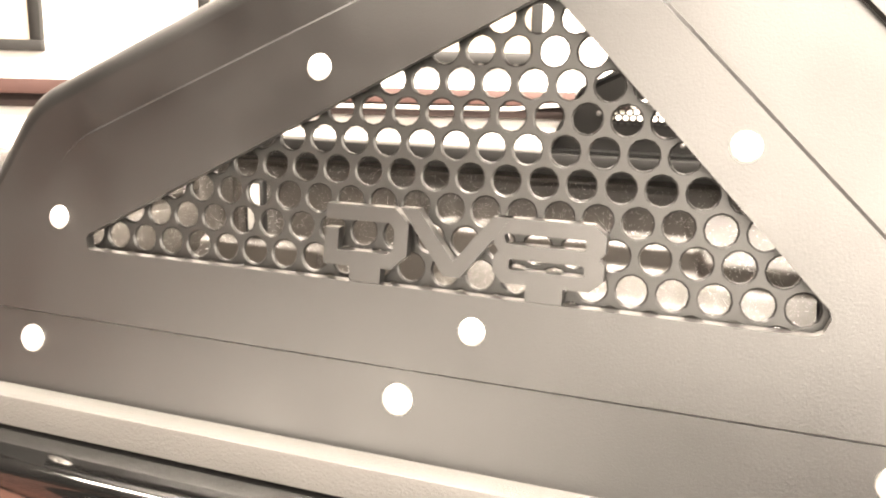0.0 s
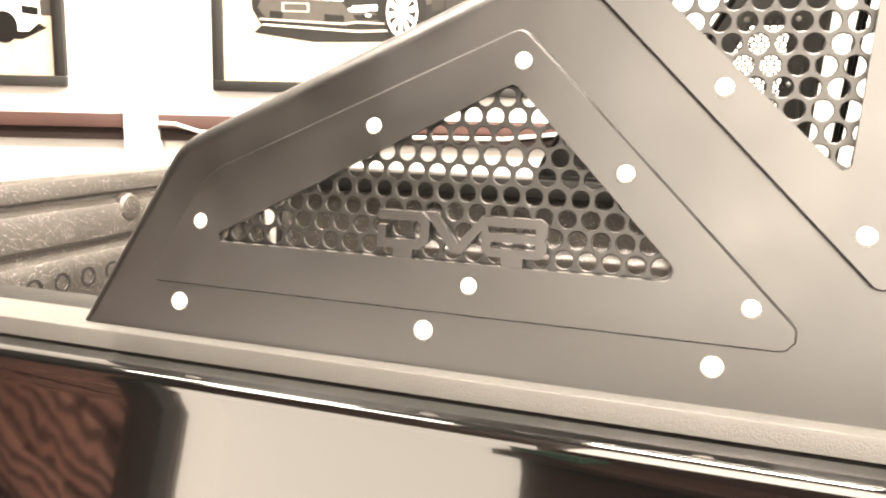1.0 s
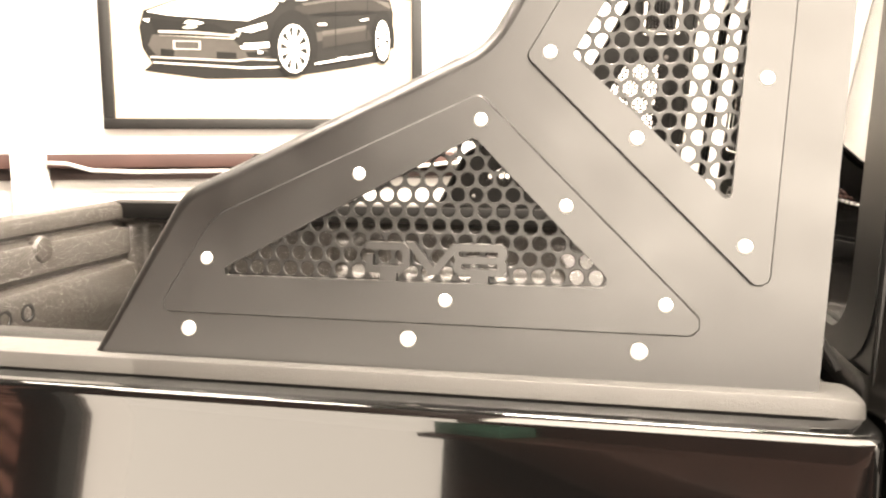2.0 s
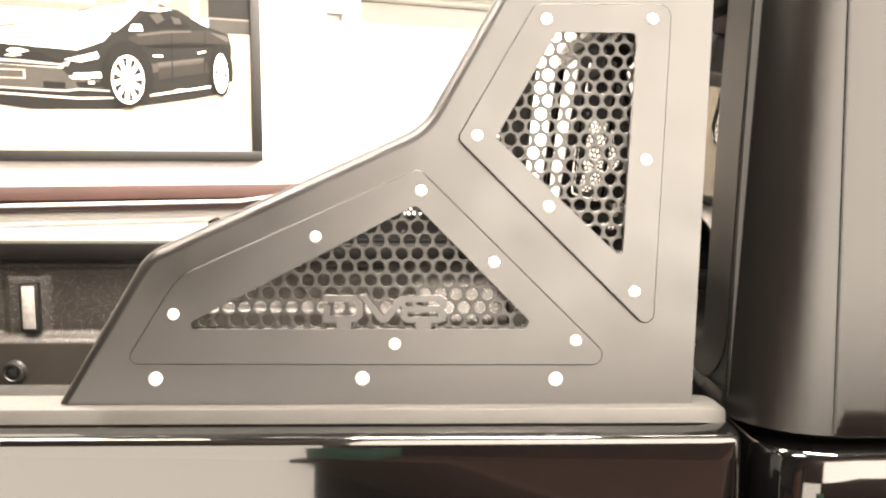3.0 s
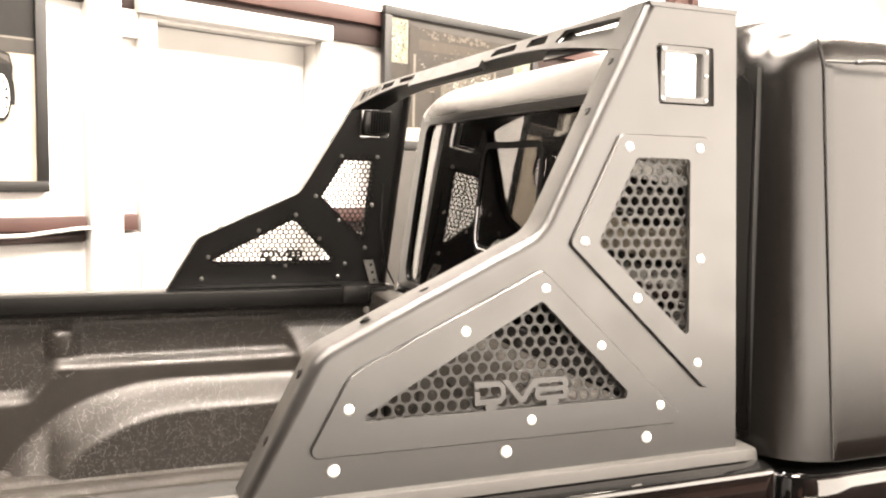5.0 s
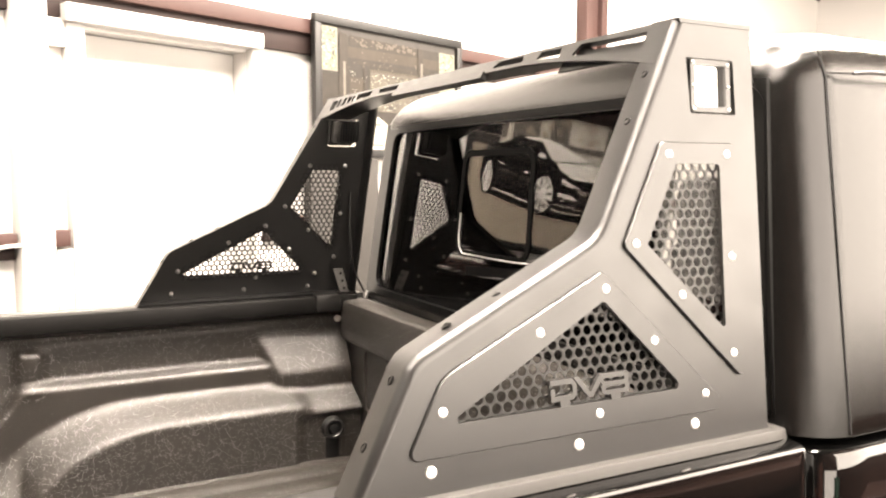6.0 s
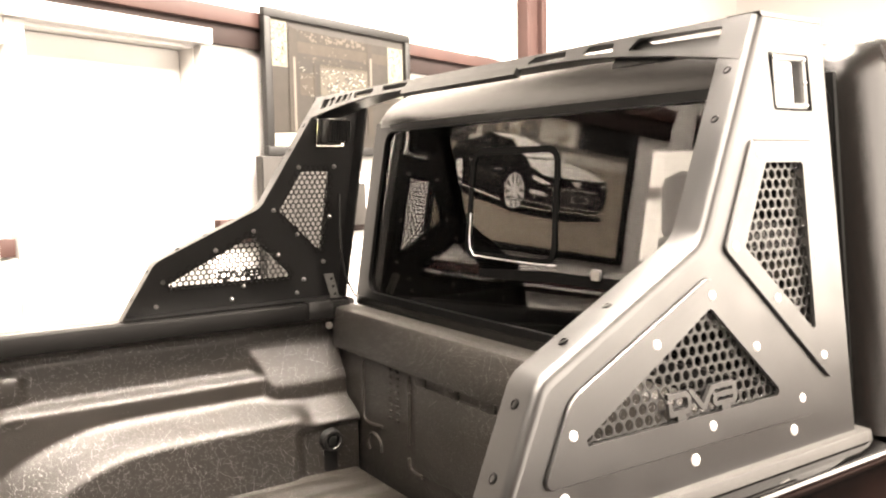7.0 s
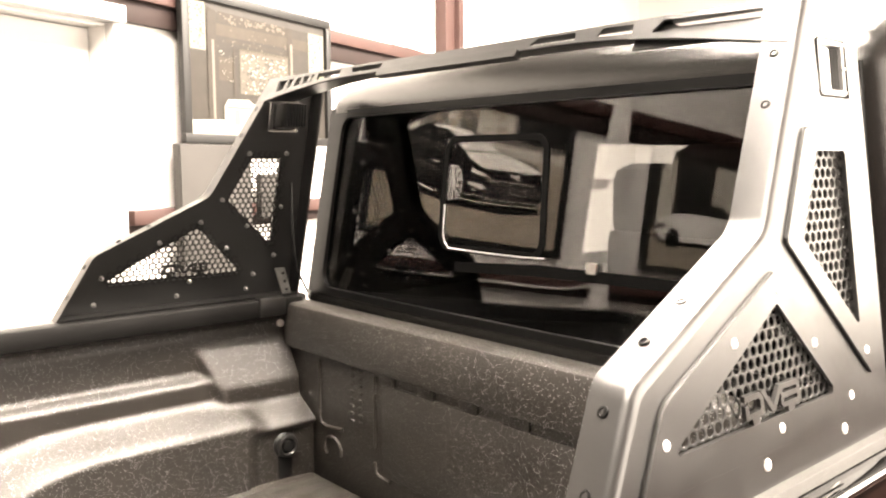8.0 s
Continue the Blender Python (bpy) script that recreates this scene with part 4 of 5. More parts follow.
# ---- wall fittings ----
door = root("door_1", wpt(-0.2, -0.1, 0), "white painted door in a white frame, closed", "door", kind="structure")
part("door_leaf", wall_box(DOOR[0] + 0.004, DOOR[1] - 0.004, -0.14, -0.10, 0.0, DOOR[2] - 0.004, 0.003), TRIM, door)
part("head_casing", wall_box(-0.716, 0.306, 0.002, 0.10, 2.298, 2.373, 0.004), TRIM, door)
part("left_casing", wall_box(-0.70, DOOR[0], 0.002, 0.06, 0, 2.296, 0.004), TRIM, door)
part("right_casing", wall_box(DOOR[1], 0.302, 0.002, 0.06, 0, 2.296, 0.004), TRIM, door)
kn = Matrix.Translation(wpt(-0.54, -0.098, 1.02)) @ (-WN).to_track_quat("Z", "Y").to_matrix().to_4x4()
part("door_knob", lathe([(0.03, 0), (0.03, 0.006), (0.012, 0.01), (0.012, 0.035), (0.027, 0.045), (0.027, 0.06), (0.012, 0.07), (0, 0.07)], kn), STEEL, door)
for s0, s1 in ((-2.80, -2.66), (-0.93, -0.79), (5.6, 5.74)):
    alone("pilaster", wall_box(s0, s1, 0.002, 0.085, 0, CEIL - 0.002, 0.004), WHITE, "white boxed wall post", "post", kind="structure")
beam = wall_box(3.53, 3.545, 0.004, 0.10, 0, CEIL - 0.002, 0.003)
wall_box(3.545, 3.78, 0.045, 0.06, 0, CEIL - 0.002, 0.003, beam)
wall_box(3.78, 3.80, 0.004, 0.10, 0, CEIL - 0.002, 0.003, beam)
wall_box(3.80, 3.93, 0.004, 0.07, 0, CEIL - 0.002, 0.003, beam)
alone("column", beam, REDP, "red primed rolled steel column with flanges", "column", kind="structure")
alone("door_post", wall_box(-0.775, -0.705, 0.002, 0.06, 0, 1.335, 0.004), mat("grey_primed_post", (0.30, 0.29, 0.27), 0.5), "grey steel post beside the door", "post", kind="structure")
alone("bracket", wall_box(-0.785, -0.70, 0.002, 0.05, 2.19, 2.31, 0.004), mat("grey_bracket", (0.35, 0.33, 0.31), 0.5), "grey steel bracket on the wall post", "bracket", kind="structure")
pipe = bmesh.new()
sweep(pipe, [wpt(-2.66, 0.1, 1.375), wpt(-2.58, 0.1, 1.372), wpt(-2.48, 0.1, 1.343), wpt(-2.3, 0.1, 1.335), wpt(-1.2, 0.1, 1.338), wpt(-1.1, 0.1, 1.35), wpt(-0.98, 0.1, 1.362), wpt(-0.92, 0.1, 1.362)], 0.008, 8)
alone("conduit", pipe, TRIM, "white conduit pipe along the wall girt", "pipe")
# thin brown rod down the wall, beside the boxed post
line = bmesh.new()
sweep(line, [wpt(-0.776, 0.012, 2.20), wpt(-0.777, 0.012, 1.9), wpt(-0.776, 0.012, 1.42)], 0.0055, 6)
alone("wall_line", line, mat("line_brown", (0.05, 0.042, 0.034), 0.5), "thin brown line running down the wall from a bracket", "cable")
cord = bmesh.new()
sweep(cord, [wpt(4.1, 0.8, CEIL), wpt(4.1, 0.8, 3.3), wpt(4.1, 0.8, 2.79)], 0.004, 6)
alone("hanging_cord", cord, RUBBER, "thin dark cord hanging from the ceiling", "cord")
GREYC = mat("grey_cabinet", (0.030, 0.028, 0.026), 0.6, spec=0.15, vary=0.1, scale=5, bump=0.05, bscale=200)
locker = root("cabinet", wpt(0.84, 0.105, 0), "tall shallow grey cabinet standing below a picture", "cabinet")
part("body", wall_box(0.577, 1.108, 0.078, 0.118, 0.0, 1.752, 0.003), GREYC, locker)
part("door", wall_box(0.580, 1.105, 0.119, 0.130, 0.04, 1.744, 0.003), GREYC, locker)
alone("switch_box", wall_box(1.20, 1.43, 0.077, 0.115, 1.342, 1.592, 0.006), GREYC, "flat grey metal switch box on the wall girt", "switch box")
for s in (2.91, 3.06):
    m = Matrix.Translation(wpt(s, 0.04, 2.501))
    alone("jar", lathe([(0, 0), (0.045, 0), (0.05, 0.01), (0.05, 0.10), (0.042, 0.115), (0.042, 0.13), (0, 0.13)], m), TRIM, "small white jar standing on the girt", "jar", "jars on the girt")


# ---- framed pictures ----
class Picture:
    def __init__(self, s0, s1, z0, z1, label, width=0.045, off=0.0):
        self.r = (s0 + width, s1 - width, z0 + width, z1 - width)
        self.n, self.off = 0, off
        self.thing = root("framed_picture", wpt((s0 + s1) / 2, 0.02, z0), label, "picture", "pictures on the wall")
        for nm, q in (("frame_bottom", (s0, s1, z0, z0 + width)), ("frame_top", (s0, s1, z1 - width, z1)),
                      ("frame_side", (s0, s0 + width, z0 + width, z1 - width)), ("frame_side", (s1 - width, s1, z0 + width, z1 - width))):
            part(nm, wall_box(q[0], q[1], off + 0.004, off + 0.042, q[2], q[3], 0.004), FRAME, self.thing)
        part("backing", wall_box(s0 + 0.01, s1 - 0.01, off + 0.004, off + 0.020, z0 + 0.01, z1 - 0.01), FRAME, self.thing)

    def at(self, u, v, d):
        a, b, c, e = self.r
        return wpt(a + (b - a) * u, d, c + (e - c) * v)

    def add(self, name, material, *polys):
        """Flat printed shapes, in shares of the sheet's width and height."""
        self.n += 1
        d = self.off + 0.0205 + 0.0004 * self.n
        for q in polys:
            bm = bmesh.new()
            self.fill(bm, q, d)
            part(name, bm, material, self.thing, smooth=0)

    def fill(self, bm, q, d):
        vs = [bm.verts.new(self.at(max(0, min(1, u)), max(0, min(1, v)), d)) for u, v in q]
        edges = [bm.edges.new((vs[i], vs[(i + 1) % len(vs)])) for i in range(len(vs))]
        bmesh.ops.triangle_fill(bm, edges=edges, use_beauty=True)

    def many(self, name, material, polys, label):
        """Countless small printed flecks, joined."""
        self.n += 1
        bm = bmesh.new()
        for q in polys:
            self.fill(bm, q, self.off + 0.0205 + 0.0004 * self.n)
        tagged(part(name, bm, material, self.thing, smooth=0), label, kind="stuff")

    def hoop(self, name, material, outer, inner):
        self.n += 1
        bm = bmesh.new()
        a, b = ([bm.verts.new(self.at(u, v, self.off + 0.0205 + 0.0004 * self.n)) for u, v in loop] for loop in (outer, inner))
        for k in range(len(a)):
            j = (k + 1) % len(a)
            bm.faces.new((a[k], a[j], b[j], b[k]))
        part(name, bm, material, self.thing, smooth=0)


def rect(u0, v0, u1, v1):
    return [(u0, v0), (u1, v0), (u1, v1), (u0, v1)]


def oval(u, v, a, b, n=28):
    return [(u + a * math.cos(2 * math.pi * k / n), v + b * math.sin(2 * math.pi * k / n)) for k in range(n)]


I_GROUND = ink("ground", (0.27, 0.235, 0.19))
I_BACK = ink("backdrop", (0.11, 0.10, 0.088))
I_PALE = ink("pale", (0.42, 0.40, 0.36))
I_MID = ink("mid_grey", (0.03, 0.0275, 0.025))
I_DARK = ink("dark", (0.007, 0.0065, 0.006))
I_BLACK = ink("black", (0.004, 0.0037, 0.0034))
I_WHITE = ink("white", (0.75, 0.73, 0.70))
I_GREEN = ink("foliage", (0.13, 0.14, 0.07))
I_WOOD = ink("timber", (0.028, 0.023, 0.018))


def wheel(pic, u, v, a, b, spokes):
    pic.add("printed_tyre", I_BLACK, oval(u, v, a * 1.22, b * 1.18))
    pic.add("printed_rim", I_DARK, oval(u, v, a, b))
    rim = oval(u, v, a, b)
    inner = oval(u, v, a * 0.88, b * 0.90)
    pic.hoop("printed_rim_edge", I_WHITE, rim, inner)
    arms = []
    for k in range(spokes):
        t = 2 * math.pi * (k + 0.3) / spokes
        c, s = math.cos(t), math.sin(t)
        w = 0.13
        arms.append([(u + a * (0.12 * c - w * 0.5 * s), v + b * (0.12 * s + w * 0.5 * c)), (u + a * (0.9 * c - w * s), v + b * (0.9 * s + w * c)),
                     (u + a * (0.9 * c + w * s), v + b * (0.9 * s - w * c)), (u + a * (0.12 * c + w * 0.5 * s), v + b * (0.12 * s - w * 0.5 * c))])
    pic.add("printed_spoke", I_WHITE, *arms)
    pic.add("printed_hub", I_WHITE, oval(u, v, a * 0.2, b * 0.2, 10))


I_LITE = ink("light_grey", (0.26, 0.245, 0.225))
rnd = random.Random(4)


def flecks(n, u0, v0, u1, v1, lo, hi):
    out = []
    for k in range(n):
        u, v, a = rnd.uniform(u0 + hi, u1 - hi), rnd.uniform(v0 + 1.5 * hi, v1 - 1.5 * hi), rnd.uniform(lo, hi)
        out.append([(u + a * rnd.uniform(0.5, 1.2) * math.cos(2 * math.pi * j / 7), v + 1.6 * a * rnd.uniform(0.5, 1.2) * math.sin(2 * math.pi * j / 7)) for j in range(7)])
    return out


P1 = Picture(-2.435, -1.080, 1.513, 2.42, "black-framed photo print of a dark coupe on pale ground")
P1.add("printed_ground", I_GROUND, rect(0, 0, 1, 0.66))
P1.add("printed_backdrop", I_BACK, rect(0, 0.66, 1, 1))
P1.add("printed_wall", I_PALE, rect(0.0, 0.62, 0.86, 0.70), rect(0.60, 0.70, 0.66, 1.0), rect(0.80, 0.70, 0.83, 1.0), rect(0.30, 0.74, 0.50, 1.0))
P1.add("printed_doorway", I_DARK, rect(0.86, 0.71, 1, 1), rect(0.0, 0.74, 0.28, 1))
P1.add("printed_wall_line", I_MID, rect(0.86, 0.63, 1, 0.70), rect(0.12, 0.845, 0.28, 0.85))
P1.add("printed_crack", ink("ground_mark", (0.30, 0.25, 0.2)), rect(0.02, 0.12, 0.5, 0.128), rect(0.4, 0.06, 0.98, 0.068), rect(0.7, 0.17, 0.98, 0.176))
P1.add("printed_shadow", I_DARK, [(0.10, 0.245), (0.30, 0.205), (0.56, 0.215), (0.80, 0.275), (0.92, 0.315), (0.90, 0.36), (0.60, 0.30), (0.14, 0.30)])
P1.add("printed_body", I_DARK, [(0.125, 0.285), (0.098, 0.36), (0.090, 0.46), (0.105, 0.545), (0.20, 0.60), (0.36, 0.645), (0.45, 0.70), (0.55, 0.742), (0.66, 0.755), (0.76, 0.735), (0.84, 0.665),
                                (0.925, 0.625), (0.935, 0.56), (0.93, 0.40), (0.87, 0.335), (0.66, 0.275), (0.50, 0.262), (0.30, 0.25)])
P1.add("printed_bonnet", I_WHITE, [(0.115, 0.54), (0.20, 0.592), (0.36, 0.636), (0.545, 0.60), (0.52, 0.555), (0.44, 0.505), (0.30, 0.515), (0.18, 0.525)])
P1.add("printed_windscreen", I_WHITE, [(0.365, 0.645), (0.45, 0.693), (0.55, 0.742), (0.66, 0.752), (0.74, 0.735), (0.70, 0.722), (0.635, 0.722), (0.60, 0.66), (0.56, 0.607)])
P1.add("printed_side_window", I_BLACK, [(0.592, 0.615), (0.655, 0.715), (0.72, 0.725), (0.775, 0.69), (0.80, 0.648), (0.69, 0.63)])
P1.add("printed_mirror", I_WHITE, [(0.60, 0.615), (0.645, 0.618), (0.64, 0.65), (0.61, 0.648)])
P1.add("printed_side_sheen", I_MID, [(0.62, 0.575), (0.80, 0.605), (0.92, 0.60), (0.92, 0.575), (0.80, 0.575), (0.64, 0.545)], [(0.66, 0.45), (0.84, 0.49), (0.84, 0.47), (0.66, 0.40)])
P1.add("printed_grille", I_BLACK, [(0.125, 0.505), (0.33, 0.485), (0.395, 0.44), (0.375, 0.425), (0.14, 0.435)], [(0.15, 0.335), (0.36, 0.32), (0.38, 0.36), (0.15, 0.38)])
P1.add("printed_headlamp", I_WHITE, [(0.40, 0.455), (0.50, 0.50), (0.505, 0.47), (0.45, 0.445)], [(0.10, 0.50), (0.125, 0.508), (0.12, 0.485)], [(0.41, 0.375), (0.48, 0.38), (0.475, 0.36), (0.41, 0.36)])
P1.add("printed_trim", I_PALE, [(0.135, 0.425), (0.38, 0.415), (0.40, 0.43), (0.395, 0.41), (0.14, 0.415)], [(0.13, 0.290), (0.44, 0.268), (0.55, 0.275), (0.55, 0.267), (0.44, 0.258), (0.13, 0.282)],
       [(0.66, 0.292), (0.86, 0.342), (0.86, 0.335), (0.66, 0.284)], rect(0.235, 0.37, 0.315, 0.395), [(0.225, 0.462), (0.25, 0.478), (0.28, 0.468), (0.25, 0.458)])
P1.add("printed_flank", ink("flank", (0.014, 0.0125, 0.011)), [(0.60, 0.585), (0.70, 0.618), (0.86, 0.64), (0.925, 0.61), (0.925, 0.57), (0.80, 0.57), (0.66, 0.55), (0.60, 0.54)],
       [(0.69, 0.43), (0.85, 0.47), (0.86, 0.42), (0.69, 0.37)])
P1.add("printed_flank_light", ink("flank_light", (0.045, 0.041, 0.037)), [(0.62, 0.600), (0.72, 0.626), (0.80, 0.634), (0.80, 0.624), (0.72, 0.612), (0.63, 0.588)], [(0.69, 0.46), (0.84, 0.495), (0.84, 0.48), (0.69, 0.44)],
       [(0.86, 0.63), (0.92, 0.615), (0.925, 0.58), (0.90, 0.60)])
P1.add("printed_nose_light", ink("nose_light", (0.035, 0.032, 0.029)), [(0.13, 0.425), (0.39, 0.410), (0.42, 0.36), (0.50, 0.36), (0.53, 0.32), (0.42, 0.30), (0.14, 0.32), (0.115, 0.37)])
P1.add("printed_intake", I_BLACK, [(0.155, 0.355), (0.20, 0.35), (0.195, 0.315), (0.155, 0.32)], [(0.335, 0.345), (0.40, 0.34), (0.40, 0.31), (0.335, 0.305)], [(0.43, 0.345), (0.52, 0.35), (0.53, 0.325), (0.44, 0.315)])
P1.add("printed_bumper_line", I_LITE, [(0.12, 0.318), (0.40, 0.303), (0.44, 0.314), (0.55, 0.308), (0.55, 0.300), (0.44, 0.304), (0.40, 0.293), (0.12, 0.308)], [(0.15, 0.448), (0.27, 0.446), (0.39, 0.433), (0.42, 0.452), (0.41, 0.422), (0.27, 0.432), (0.15, 0.436)])
P1.add("printed_plate_rim", I_LITE, rect(0.195, 0.352, 0.285, 0.358), rect(0.195, 0.392, 0.285, 0.398), rect(0.195, 0.358, 0.202, 0.392), rect(0.278, 0.358, 0.285, 0.392))
P1.add("printed_emblem", I_WHITE, [(0.232, 0.486), (0.246, 0.500), (0.272, 0.500), (0.300, 0.488), (0.278, 0.480), (0.262, 0.470), (0.252, 0.480)])
P1.add("printed_fog_lamp", I_WHITE, [(0.425, 0.388), (0.508, 0.398), (0.512, 0.370), (0.43, 0.364)], [(0.47, 0.350), (0.488, 0.350), (0.488, 0.338), (0.472, 0.338)])
P1.add("printed_side_lamp", I_WHITE, [(0.675, 0.498), (0.705, 0.500), (0.705, 0.488), (0.675, 0.488)], [(0.82, 0.522), (0.848, 0.532), (0.848, 0.522), (0.82, 0.514)])
P1.add("printed_door_line", I_BLACK, [(0.735, 0.62), (0.738, 0.62), (0.736, 0.36), (0.732, 0.36)], [(0.845, 0.63), (0.848, 0.63), (0.842, 0.42), (0.839, 0.42)], [(0.66, 0.548), (0.92, 0.572), (0.92, 0.567), (0.66, 0.541)])
P1.add("printed_sill_line", I_WHITE, [(0.672, 0.296), (0.78, 0.326), (0.86, 0.350), (0.86, 0.343), (0.78, 0.316), (0.672, 0.286)], [(0.74, 0.322), (0.775, 0.330), (0.77, 0.318), (0.745, 0.312)])
P1.add("printed_wheel_arch", I_BLACK, [(0.592 + 0.082 * math.cos(radians(a)), 0.380 + 0.185 * math.sin(radians(a))) for a in range(-20, 201, 20)],
       [(0.898 + 0.040 * math.cos(radians(a)), 0.425 + 0.150 * math.sin(radians(a))) for a in range(-20, 201, 20)])
P1.add("printed_window_glint", I_MID, [(0.665, 0.700), (0.70, 0.715), (0.715, 0.680), (0.69, 0.655)], [(0.735, 0.700), (0.765, 0.690), (0.77, 0.662), (0.745, 0.660)])
P1.many("printed_wall_stains", I_GROUND, flecks(46, 0.30, 0.73, 0.86, 1.0, 0.006, 0.022), "printed patches on the pale wall")
wheel(P1, 0.592, 0.365, 0.052, 0.125, 10)
wheel(P1, 0.896, 0.415, 0.024, 0.105, 10)

P0 = Picture(-4.40, -3.047, 1.515, 2.42, "black-framed photo print of a white convertible by a building")
P0.add("printed_ground", I_GROUND, rect(0, 0, 1, 0.30))
P0.add("printed_building", I_MID, rect(0, 0.30, 1, 1))
P0.add("printed_front", I_PALE, rect(0.10, 0.30, 0.32, 0.85), rect(0.45, 0.30, 0.60, 0.88), rect(0.86, 0.30, 0.96, 0.9))
P0.add("printed_opening", I_BLACK, rect(0.33, 0.30, 0.44, 0.80), rect(0.62, 0.30, 0.84, 0.82), rect(0.0, 0.88, 1, 0.93))
P0.add("printed_shadow", I_BLACK, [(0.30, 0.20), (0.90, 0.18), (0.98, 0.24), (0.90, 0.30), (0.32, 0.28)])
P0.add("printed_body", I_WHITE, [(0.32, 0.25), (0.31, 0.38), (0.40, 0.45), (0.62, 0.47), (0.82, 0.44), (0.95, 0.38), (0.965, 0.28), (0.92, 0.22), (0.60, 0.22)])
P0.add("printed_cabin", I_BLACK, [(0.46, 0.46), (0.52, 0.55), (0.66, 0.56), (0.74, 0.46)])
P0.add("printed_wheel", I_BLACK, oval(0.47, 0.25, 0.05, 0.085), oval(0.84, 0.24, 0.045, 0.08))
P0.add("printed_grille", I_BLACK, [(0.90, 0.35), (0.955, 0.34), (0.955, 0.30), (0.90, 0.31)])

P2 = Picture(0.633, 1.905, 1.756, 2.533, "black-framed photo print of a timber porch and garden", 0.05, 0.078)
I_DIM = ink("dim", (0.075, 0.068, 0.058))
I_BEAM = ink("porch_beam", (0.022, 0.0185, 0.015))
I_LIT = ink("sunlit", (0.20, 0.195, 0.17))
P2.add("printed_shade", ink("porch_shade", (0.020, 0.0175, 0.015)), rect(0, 0, 1, 1))
P2.add("printed_board", ink("porch_boards", (0.020, 0.017, 0.014)), *[rect(0.012 + 0.022 * k, 0.11, 0.030 + 0.022 * k, 0.60) for k in range(5)])
P2.add("printed_roof", I_WOOD, rect(0.18, 0.76, 0.86, 0.85), rect(0.19, 0.42, 0.29, 0.60))
P2.add("printed_eave", I_MID, [(0.10, 0.93), (0.99, 0.93), (0.99, 1.0), (0.10, 1.0)])
P2.add("printed_rafter", I_BEAM, [(0.19, 0.87), (0.68, 0.855), (0.68, 0.925), (0.19, 0.945)], [(0.24, 0.715), (0.69, 0.70), (0.69, 0.725), (0.24, 0.745)], rect(0.70, 0.72, 0.77, 0.765))
P2.many("printed_rafter_grain", ink("rafter_grain", (0.055, 0.046, 0.037)), flecks(60, 0.19, 0.85, 0.68, 0.95, 0.003, 0.012) + flecks(40, 0.12, 0.60, 0.70, 0.85, 0.002, 0.008), "printed timber grain")
P2.add("printed_sky", ink("leaf_light", (0.105, 0.103, 0.085)), rect(0.0, 0.63, 0.11, 0.99), rect(0.86, 0.47, 0.99, 0.93))
P2.add("printed_garden", ink("garden", (0.05, 0.045, 0.036)), rect(0.33, 0.33, 0.685, 0.685))
P2.many("printed_leaves", I_GREEN, flecks(70, 0.0, 0.63, 0.11, 0.99, 0.003, 0.010) + flecks(90, 0.86, 0.47, 0.99, 0.93, 0.003, 0.010), "printed green leaves")
P2.many("printed_shrubs", I_MID, flecks(90, 0.33, 0.33, 0.685, 0.66, 0.004, 0.013) + flecks(46, 0.0, 0.63, 0.11, 0.99, 0.003, 0.008) + flecks(60, 0.86, 0.47, 0.99, 0.93, 0.003, 0.008), "printed dark shrubs")
P2.many("printed_light_leaves", I_LIT, flecks(150, 0.33, 0.33, 0.685, 0.66, 0.002, 0.006) + flecks(20, 0.19, 0.40, 0.31, 0.66, 0.002, 0.004) + flecks(60, 0.0, 0.63, 0.11, 0.99, 0.002, 0.006) + flecks(70, 0.86, 0.47, 0.99, 0.93, 0.002, 0.006), "printed sunlit leaves")
P2.many("printed_fringe", I_WOOD, [[(0.33 + 0.0145 * k, 0.69), (0.344 + 0.0145 * k, 0.69), (0.337 + 0.0145 * k, 0.655)] for k in range(24)], "printed scalloped roof fringe")
P2.add("printed_post", I_BEAM, [(0.115, 0.10), (0.170, 0.10), (0.175, 0.94), (0.120, 0.96)], [(0.685, 0.10), (0.725, 0.10), (0.725, 0.93), (0.685, 0.93)], rect(0.285, 0.30, 0.30, 0.68))
P2.add("printed_post_light", I_DIM, rect(0.145, 0.12, 0.160, 0.72), rect(0.705, 0.42, 0.722, 0.80))
P2.add("printed_picket", I_DIM, *[[(0.735 + 0.016 * k, 0.44), (0.742 + 0.016 * k, 0.44), (0.750 + 0.016 * k, 0.54), (0.742 + 0.016 * k, 0.55)] for k in range(9)])
P2.add("printed_fence_rail", I_WOOD, rect(0.73, 0.415, 0.88, 0.432))
P2.add("printed_paving", I_LIT, [(0.0, 0.0), (0.50, 0.0), (0.48, 0.06), (0.20, 0.115), (0.0, 0.10)])
P2.add("printed_van", I_LIT, [(0.215, 0.0), (0.215, 0.22), (0.24, 0.275), (0.38, 0.285), (0.45, 0.22), (0.46, 0.0)])
P2.add("printed_van_window", I_GREEN, [(0.275, 0.08), (0.28, 0.20), (0.315, 0.20), (0.325, 0.07)])
P2.add("printed_van_stripe", I_DIM, rect(0.225, 0.205, 0.40, 0.225), rect(0.34, 0.03, 0.42, 0.045))

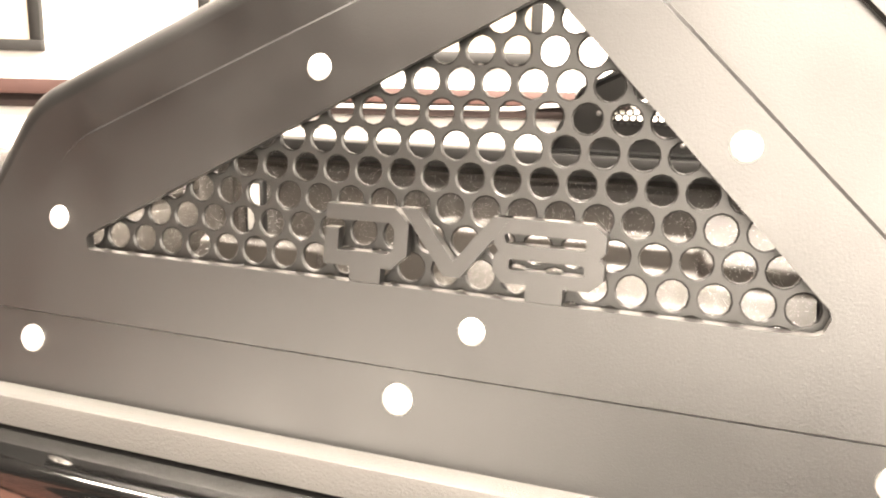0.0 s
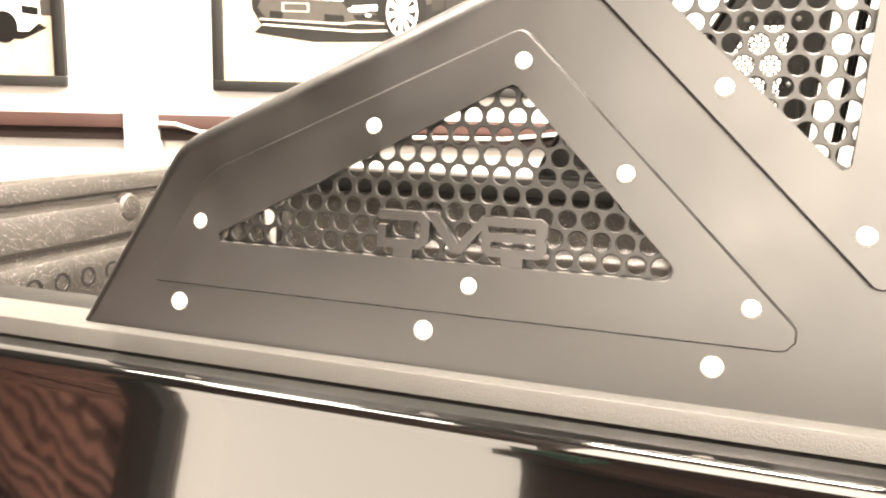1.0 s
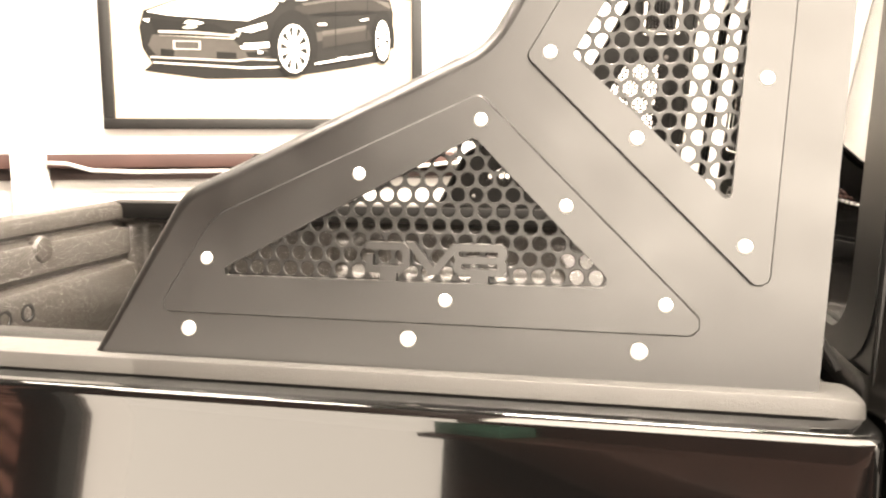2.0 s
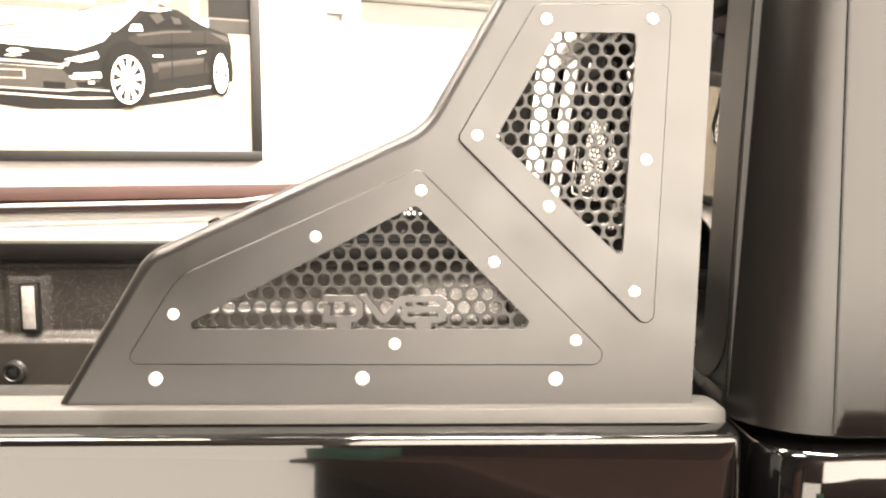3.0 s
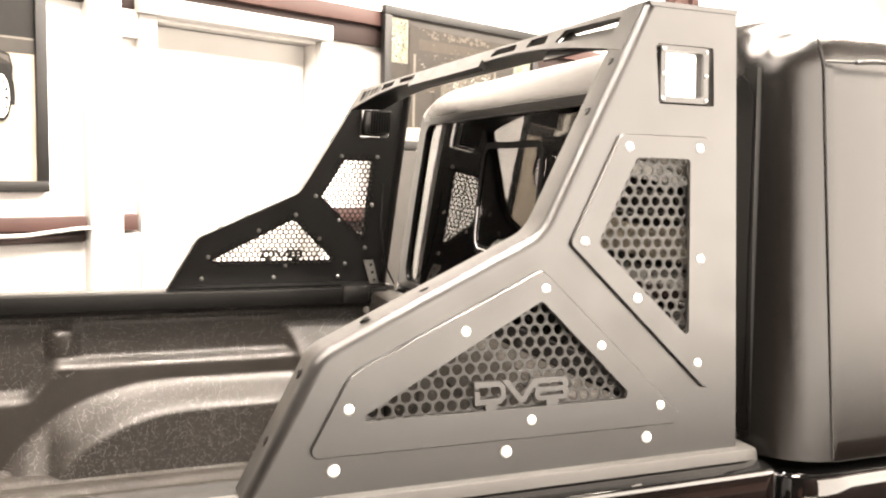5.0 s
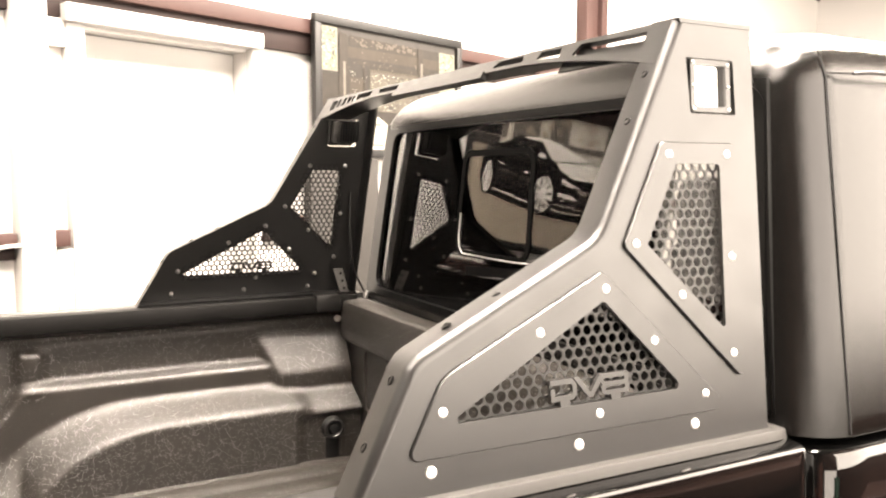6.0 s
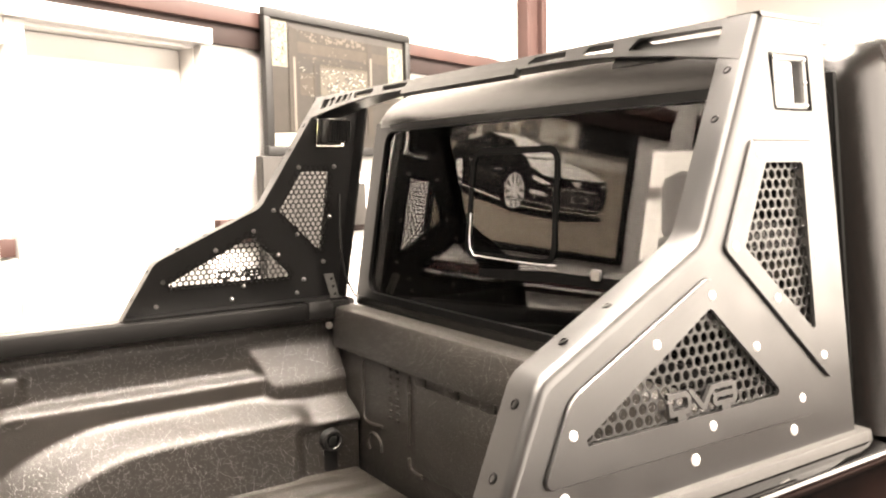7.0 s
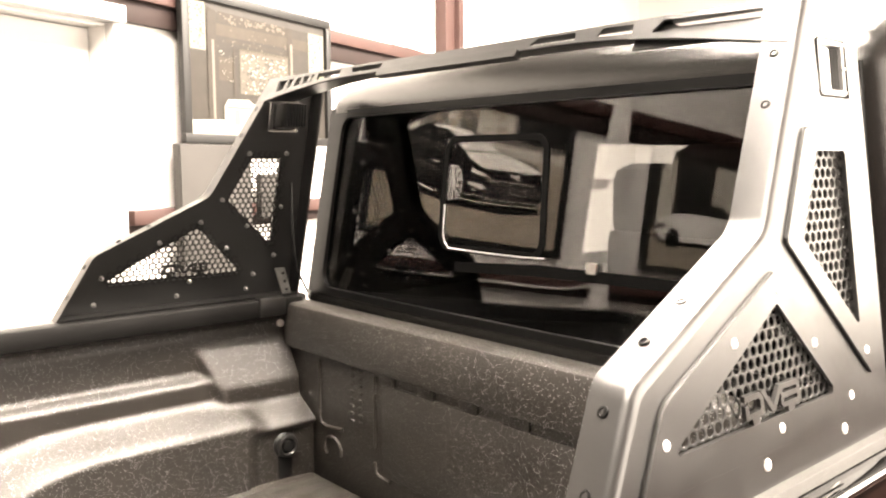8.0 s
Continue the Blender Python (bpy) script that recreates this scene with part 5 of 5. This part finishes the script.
# ---- the camera's side of the room, seen in the paint and glass ----
counter = root("timber_counter", wpt(-0.8, NEAR - 0.2, 0), "dark reddish timber counter along the wall", "counter")
part("body", wall_box(-2.25, 0.9, NEAR - 0.24, NEAR - 0.02, 0, 0.90, 0.01), BROWN, counter)
part("top", wall_box(-2.3, 0.95, NEAR - 0.27, NEAR - 0.004, 0.902, 0.945, 0.006), BROWN, counter)
crate = root("green_crate", wpt(-2.18, NEAR - 0.15, 0.946), "small green plastic crate standing on the counter", "crate")
GREEN = mat("green_plastic", (0.06, 0.14, 0.10), 0.45, vary=0.15, scale=12)
part("body", wall_box(-2.27, -2.09, NEAR - 0.24, NEAR - 0.06, 0.946, 1.07, 0.008), GREEN, crate)
part("rim", wall_box(-2.28, -2.08, NEAR - 0.25, NEAR - 0.05, 1.071, 1.09, 0.004), GREEN, crate)
# unseen block added so that low reflections under the window stay dark
low_block = root("dark_low_block", wpt(4.5, DEPTH - 0.4, 0), "long unseen dark block added under the window for low reflections", "cabinet")
part("body", wall_box(1.5, 8.2, DEPTH - 0.7, DEPTH - 0.02, 0, 0.95, 0.01), BROWN, low_block)
boards = root("timber_boards", wpt(-6.2, NEAR - 0.03, 0), "red stained boards on the wall beside the doorway", "wall boards")
rnd = random.Random(9)
for k in range(14):
    part("board", wall_box(-7.6, -4.33 + rnd.uniform(-0.03, 0.0), NEAR - 0.035, NEAR - 0.002, 0.02 + 0.165 * k, 0.165 + 0.165 * k, 0.006), REDWOOD, boards)
part("end_post", wall_box(-4.30, -4.02, NEAR - 0.08, NEAR - 0.002, 0.0, 2.45, 0.012), RUBBER, boards, "black end post")
deck = root("timber_deck", wpt(-6.4, 4.3, 0), "low deck of red stained boards on the floor", "deck")
for k in range(7):
    o = 3.05 + 0.19 * k
    part("board", wall_box(-7.8, -4.3 + rnd.uniform(-0.03, 0.03), o, o + 0.175, 0.0, 0.035, 0.005), REDWOOD, deck)
# pale patch put in for brightly lit floor, mirrored by the bedside
alone("bright_floor_patch", wall_box(-4.0, -2.4, 3.3, NEAR + 0.19, 0.0, 0.004), ASPH, "pale floor patch added inside the doorway to brighten the paint's reflection", "floor strip", kind="structure", smooth=0)
